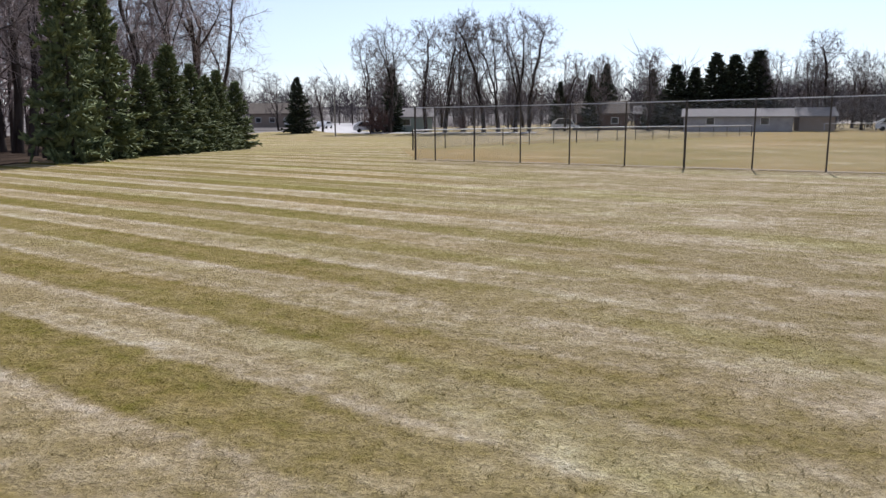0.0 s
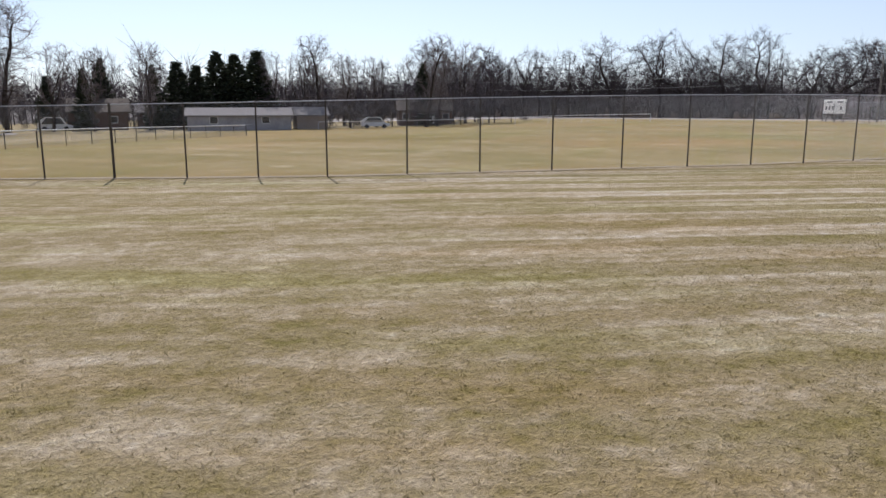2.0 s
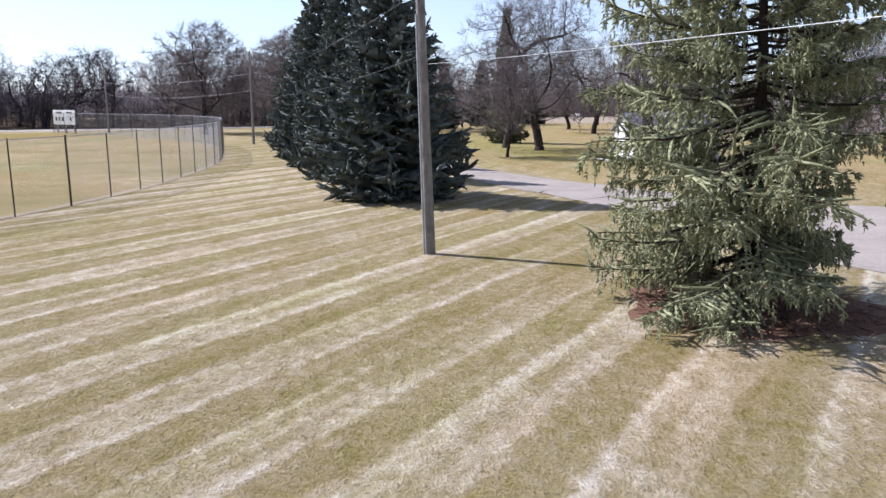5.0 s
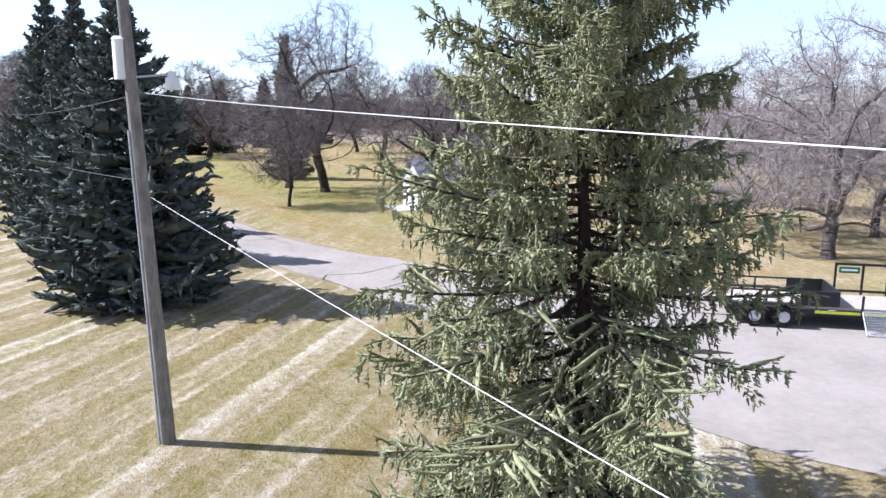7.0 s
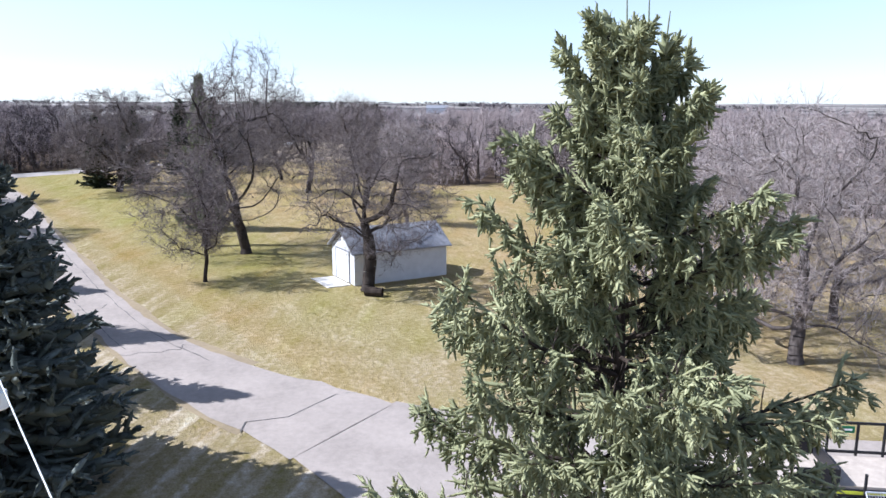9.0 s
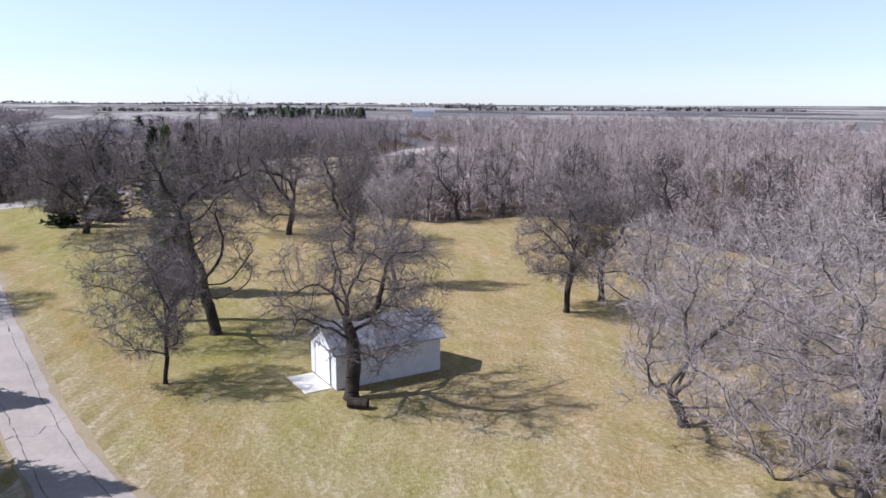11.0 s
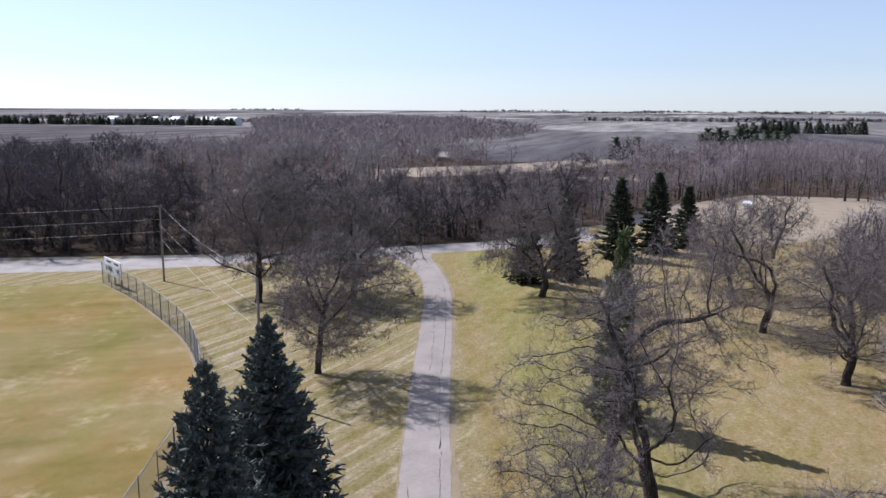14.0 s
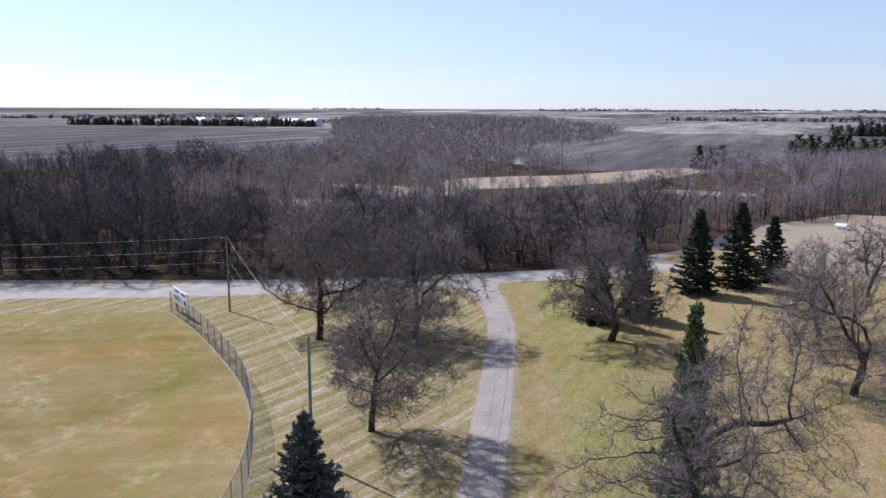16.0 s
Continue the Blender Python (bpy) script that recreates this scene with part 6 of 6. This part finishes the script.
    part("ramp_post", box(B(), x0 - 0.03, -W / 2 - 0.10, 0.50, x0 + 0.03, -W / 2 - 0.03, 1.15), BLACK, ob)
    bm = B()
    box(bm, -L / 2 - 1.3, -0.06, 0.45, -L / 2 - 0.002, 0.06, 0.57)
    cyl(bm, (-L / 2 - 1.1, 0, 0.0), (-L / 2 - 1.1, 0, 0.5), 0.04, None, 8)
    part("drawbar", bm, BLACK, ob)
    return ob


trailer()


# ---- the town beyond the field ----
def house(x, y, rz, L, W, eave, ridge, wall, roof, label, windows=3, door=True):
    z = gz(x, y)
    ob = empty("house", x, y, z, rz)
    tagged(ob, label, "house", "houses beyond the ball field")
    m = Matrix.Rotation(radians(90), 4, "X") @ Matrix.Rotation(radians(90), 4, "Y")
    bm = B()
    mm = Matrix(((0, 0, 1, 0), (1, 0, 0, 0), (0, 1, 0, 0), (0, 0, 0, 1)))
    prism(bm, [(-W / 2, -0.3), (W / 2, -0.3), (W / 2, eave), (0, ridge), (-W / 2, eave)], -L / 2, L / 2, mm)
    part("wall", bm, wall, ob)
    for s in (-1, 1):
        bm = B()
        k = (ridge - eave) / (W / 2)
        e = 0.45
        prism(bm, [(0, ridge + 0.02), (s * (W / 2 + e), eave - k * e + 0.02), (s * (W / 2 + e), eave - k * e + 0.2), (0, ridge + 0.22)], -L / 2 - 0.4, L / 2 + 0.4, mm)
        part("roof_slope", bm, roof, ob)
    n = windows + (1 if door else 0)
    for i in range(n):
        c = -L / 2 + L * (i + 0.5) / n
        if door and i == n // 2:
            part("door", box(B(), c - 0.5, -W / 2 - 0.05, 0.0, c + 0.5, -W / 2 - 0.004, 2.05), WHITE, ob)
        else:
            w = part("window", box(B(), c - 0.62, -W / 2 - 0.05, 1.0, c + 0.62, -W / 2 - 0.004, 2.1), WHITE, ob)
            part("pane", box(B(), c - 0.54, -W / 2 - 0.06, 1.08, c + 0.54, -W / 2 - 0.052, 2.02), GLASS, w)
    return ob


house(45.2, 117, -19, 15.2, 7.0, 2.2, 3.2, SIDING_GREY, ROOF_GREY, "long low pale sided building with a grey roof", 2, False)
house(56.6, 116.0, -19, 4.8, 7.4, 2.2, 3.3, SIDING_TAN, ROOF_GREY, "small tan sided garage with a pale roof", 0, False)
house(27.5, 131.5, -10, 8.4, 7, 2.8, 4.6, SIDING_BROWN, ROOF_TAN, "brown sided house with a tan roof", 2, False)
house(37, 134, -14, 6, 6, 2.6, 3.8, SIDING_BROWN, ROOF_GREY, "low brown house with a pale roof", 2, False)
house(-5.8, 127.5, 2, 8.2, 7, 2.4, 3.6, SIDING_GREEN, ROOF_GREY, "pale green sided house with a grey roof", 1, False)
house(-36, 170, 10, 12, 8, 3.0, 5.0, SIDING_TAN, ROOF_TAN, "tan sided house down the street", 3)
house(84, 124, -28, 10, 8, 2.7, 4.8, SIDING_BROWN, ROOF_TAN, "brown house behind bare trees", 3)


def car(x, y, rz, label, body=CAR_WHITE, tall=0.0):
    z = gz(x, y)
    ob = empty("parked_car", x, y, z, rz)
    tagged(ob, label, "car", "cars parked in the town")
    prof = [(-2.35, 0.35), (2.3, 0.35), (2.38, 0.75), (1.5, 0.95), (0.85, 1.45 + tall), (-1.3, 1.5 + tall), (-2.2, 1.0 + tall * 0.9), (-2.4, 0.8)]
    bm = B()
    prism(bm, prof, -0.88, 0.88, Matrix.Rotation(radians(90), 4, "X"))
    part("body", bm, body, ob)
    for s in (-1, 1):
        bm = B()
        prism(bm, [(1.25, 1.0), (0.75, 1.38 + tall), (-1.2, 1.42 + tall), (-1.85, 1.0)], -0.012, 0.012, Matrix.Translation((0, s * 0.885, 0)) @ Matrix.Rotation(radians(90), 4, "X"))
        part("window", bm, GLASS, ob)
        for q in (-1.45, 1.45):
            bm = B()
            cyl(bm, (q, s * 0.70, 0.33), (q, s * 0.92, 0.33), 0.33, None, 16)
            part("wheel", bm, TYRE, ob)
    return ob


car(-12, 124, 10, "white car parked by the street", CAR_WHITE, 0.25)
car(-23, 150, 80, "pale car far down the street", CAR_WHITE)
car(66.5, 112, -25, "white pickup parked beside the houses", CAR_WHITE, 0.3)
car(20.8, 128, -10, "white camper parked beside a house", CAR_WHITE, 0.5)
ribbon("town_street", [(-30, 210), (-27, 170), (-22, 135), (-14, 118), (2, 115.5), (14, 114)], [(-22, 210), (-19, 170), (-15, 135), (-8, 122), (3, 120), (15, 118.5)], 0.02, SNOW_GREY, "pale concrete street past the houses", "street")

TOWN = [grown_tree_arrays(s, 14, 6.5, 0.26, 0.16, "vase", 420, 0.45, 0.18, (0, 0), 4, 3, 0.018, length=1.0, lift=0.3) for s in (301, 302, 303)]
town0 = [None] * 3
rng = np.random.default_rng(9)
spots = [(-11, 121, 1.15), (-8, 118, 1.25), (-2.5, 121, 1.3), (0.5, 119, 1.35), (3.5, 123, 1.3), (6.5, 118, 1.4), (9, 121, 1.35), (11.5, 119, 1.4), (14, 122, 1.35), (20, 124, 0.95), (25, 121, 0.85), (33, 122, 1.0), (53, 122, 0.95), (57, 120, 0.95), (60.5, 119.5, 1.15), (65, 118, 0.9), (69, 116, 0.9), (74, 108, 1.15), (79, 112, 0.95), (88, 116, 1.1),
         (-20, 128, 0.7), (-30, 140, 0.8), (-40, 150, 0.9), (-10, 150, 1.1), (0, 155, 1.0), (30, 140, 1.0), (-48, 170, 1.0), (-14, 190, 1.2), (92, 126, 1.0), (54, 128, 1.0), (16, 150, 1.1), (70, 130, 1.0)]
for i, (x, y, s) in enumerate(spots):
    q = i % 3
    if town0[q] is None:
        town0[q] = bare_tree("bare_tree", TOWN[q], "tall leafless street tree among the houses", x, y, gz(x, y), 0, BARK, TWIG, "bare trees in the town")
        ob = town0[q]
    else:
        ob = copy_thing(town0[q], pose(x, y, gz(x, y), 0, 0, i * 47))
    ob.scale = (s, s, s)
for i, (x, y, h, w) in enumerate([(39.4, 129.0, 1.05, 1.6), (42.3, 128.2, 1.0, 1.5), (45.2, 127.2, 1.22, 1.75), (47.9, 126.3, 1.18, 1.8), (51.3, 125.2, 1.24, 1.8), (20.5, 133, 0.8, 0.8), (36, 131, 1.0, 0.9), (82, 121, 1.1, 1.1), (-22.5, 120, 0.85, 1.0), (25, 128, 0.9, 0.8)]):
    copy_thing(small0, pose(x, y, gz(x, y), 0, 0, i * 40)).scale = (w, w, h)
shrubs = [join(*grown_tree_arrays(s, 4.6, 5.0, 0.10, 0.06, "wide", 260, 0.3, 0.25, (0, 0), 4, 4, 0.014, length=0.7)) for s in (61, 62)]
rng = np.random.default_rng(4)
for i, (x, y, s) in enumerate([(-11, 117, 1.0), (-9, 119, 0.95), (3, 121, 0.7)]):
    tagged(hang("large_shrub", tri_mesh("large_shrub", *shrubs[i % 2], TWIG_RED), None, "", pose(x, y, gz(x, y), 0, 0, i * 50)), "reddish leafless shrub beside the street", "shrub").scale = (s, s, s)


# ---- the far country ----
def far_conifers():
    """Shelterbelts and groves on the plain."""
    rng = np.random.default_rng(55)
    kinds = [(lambda a: (a[1][0] * np.array([1.4, 1.4, 1]), a[1][1], 0))(fir_arrays(s, 10, 2.4, 30, 1, 1, 0, low=0.03, power=0.9, belly=0.05, fat=0.42, shoot=0.95, twiggy=0, needle=0, tips=1)) for s in (131, 132)]
    x, y = [], []
    for _ in range(34):
        x.append(rng.uniform(455, 500)); y.append(rng.uniform(-62, -20))
    for _ in range(70):
        x.append(rng.uniform(930, 985)); y.append(rng.uniform(-210, -80))
    for cx, cy in ((403, 19), (415, 14), (420, 10), (905, 790), (560, -40)):
        x.append(cx); y.append(cy)
    for i in range(330):
        t = (rng.integers(0, 11) + rng.uniform(0, 0.78)) / 11
        x.append(930 + rng.normal() * 6 + 70 * t); y.append(980 - 400 * t)
    x, y = np.array(x), np.array(y)
    lots = [plant(rng, kinds, x[:109], y[:109], 0.8, 1.25), plant(rng, kinds, x[109:], y[109:], 0.6, 1.05)]
    v, f = join(*[q[:2] for q in lots])
    tagged(new("far_conifers", tri_mesh("far_conifers", v, f, NEEDLE_DARK)), "dark conifer groves and shelterbelts on the plain", "woods", kind="stuff")


far_conifers()


def far_belts():
    """Leafless tree belts on the plain, thin lines towards the horizon."""
    rng = np.random.default_rng(91)
    kinds = [crown_arrays(s, 10, 8.0, 8, 1.1, 0.1) for s in (141, 142)]
    x, y = [], []
    for _ in range(26):
        d, a = rng.uniform(1300, 5200), math.radians(rng.uniform(-2, 128))
        L = rng.uniform(150, 600)
        n = int(L / 6)
        u = rng.uniform(-1, 1, n) * L / 2
        across = a + math.pi / 2 + rng.normal() * 0.15
        x.append(40 + d * math.sin(a) + u * math.sin(across) + rng.normal(size=n) * 5)
        y.append(d * math.cos(a) + u * math.cos(across) + rng.normal(size=n) * 5)
    tagged(new("tree_belts", tri_mesh("tree_belts", *plant(rng, kinds, np.concatenate(x), np.concatenate(y), 0.7, 1.2)[:2], WOOD_TWIG)), "far leafless tree belts on the plain", "woods", kind="stuff")


far_belts()
for i, (x, y, L) in enumerate([(1010, 800, 34), (1015, 735, 40), (1010, 690, 26), (1020, 640, 45), (1015, 600, 30), (1100, -330, 40), (234, -23, 4)]):
    if i == 6:
        house(x, y, 60, 1.7, 1.0, 0.9, 1.15, WHITE, SIDING_WHITE, "small white hut in the clearing", 0, False)
    else:
        house(x, y, 70, L * 0.8, 15, 8, 12, SIDING_WHITE, SHINGLE, "long white farm building on the plain", 3, False)


# ---- short grass ----
def make_grass():
    """Blades lie in tufts, thickest on the near lawn."""
    rng = np.random.default_rng(21)
    lots = []
    for n, x0, x1, y0, wide, k in ((42000, -9, 26, 4.5, 3.4, 6), (30000, -9, 40, 3.0, 7.0, 4)):
        cx, cy = rng.uniform(x0, x1, n) + rng.normal(size=n) * 1.5, y0 + rng.normal(size=n) * wide
        keep = ~inside([(48.7, -7.6), (45.0, -3.2), (42.2, -4.3), (38.0, -5.6), (33.0, -7.7), (29.6, -10.0), (25.0, -15.0), (20, -24), (16, -40), (30, -46), (42.9, -16.7)], cx, cy)
        cx, cy = np.repeat(cx[keep], k), np.repeat(cy[keep], k)
        m = len(cx)
        p0 = np.column_stack([cx + rng.normal(size=m) * 0.016, cy + rng.normal(size=m) * 0.016, np.full(m, -0.004)])
        lots.append((p0, np.repeat(rng.choice([0.5, 0.75, 1.15], m // k, p=[0.45, 0.35, 0.2]), k) * rng.uniform(0.012, 0.036, m)))
    p0, up = np.concatenate([a for a, _ in lots]), np.concatenate([b for _, b in lots])
    n = len(p0)
    p1 = p0 + np.column_stack([rng.normal(size=(n, 2)) * 0.032, up])
    side = unit(rng.normal(size=(n, 3)) * np.array([1, 1, 0])) * rng.uniform(0.003, 0.006, (n, 1))
    v = np.stack([p0 - side, p0 + side, p1], 1).reshape(-1, 3)
    tagged(new("grass_blades", tri_mesh("grass_blades", v, np.arange(len(v)).reshape(-1, 3), STRAW)), "short dry grass blades in tufts on the lawn", "grass", kind="stuff")


make_grass()
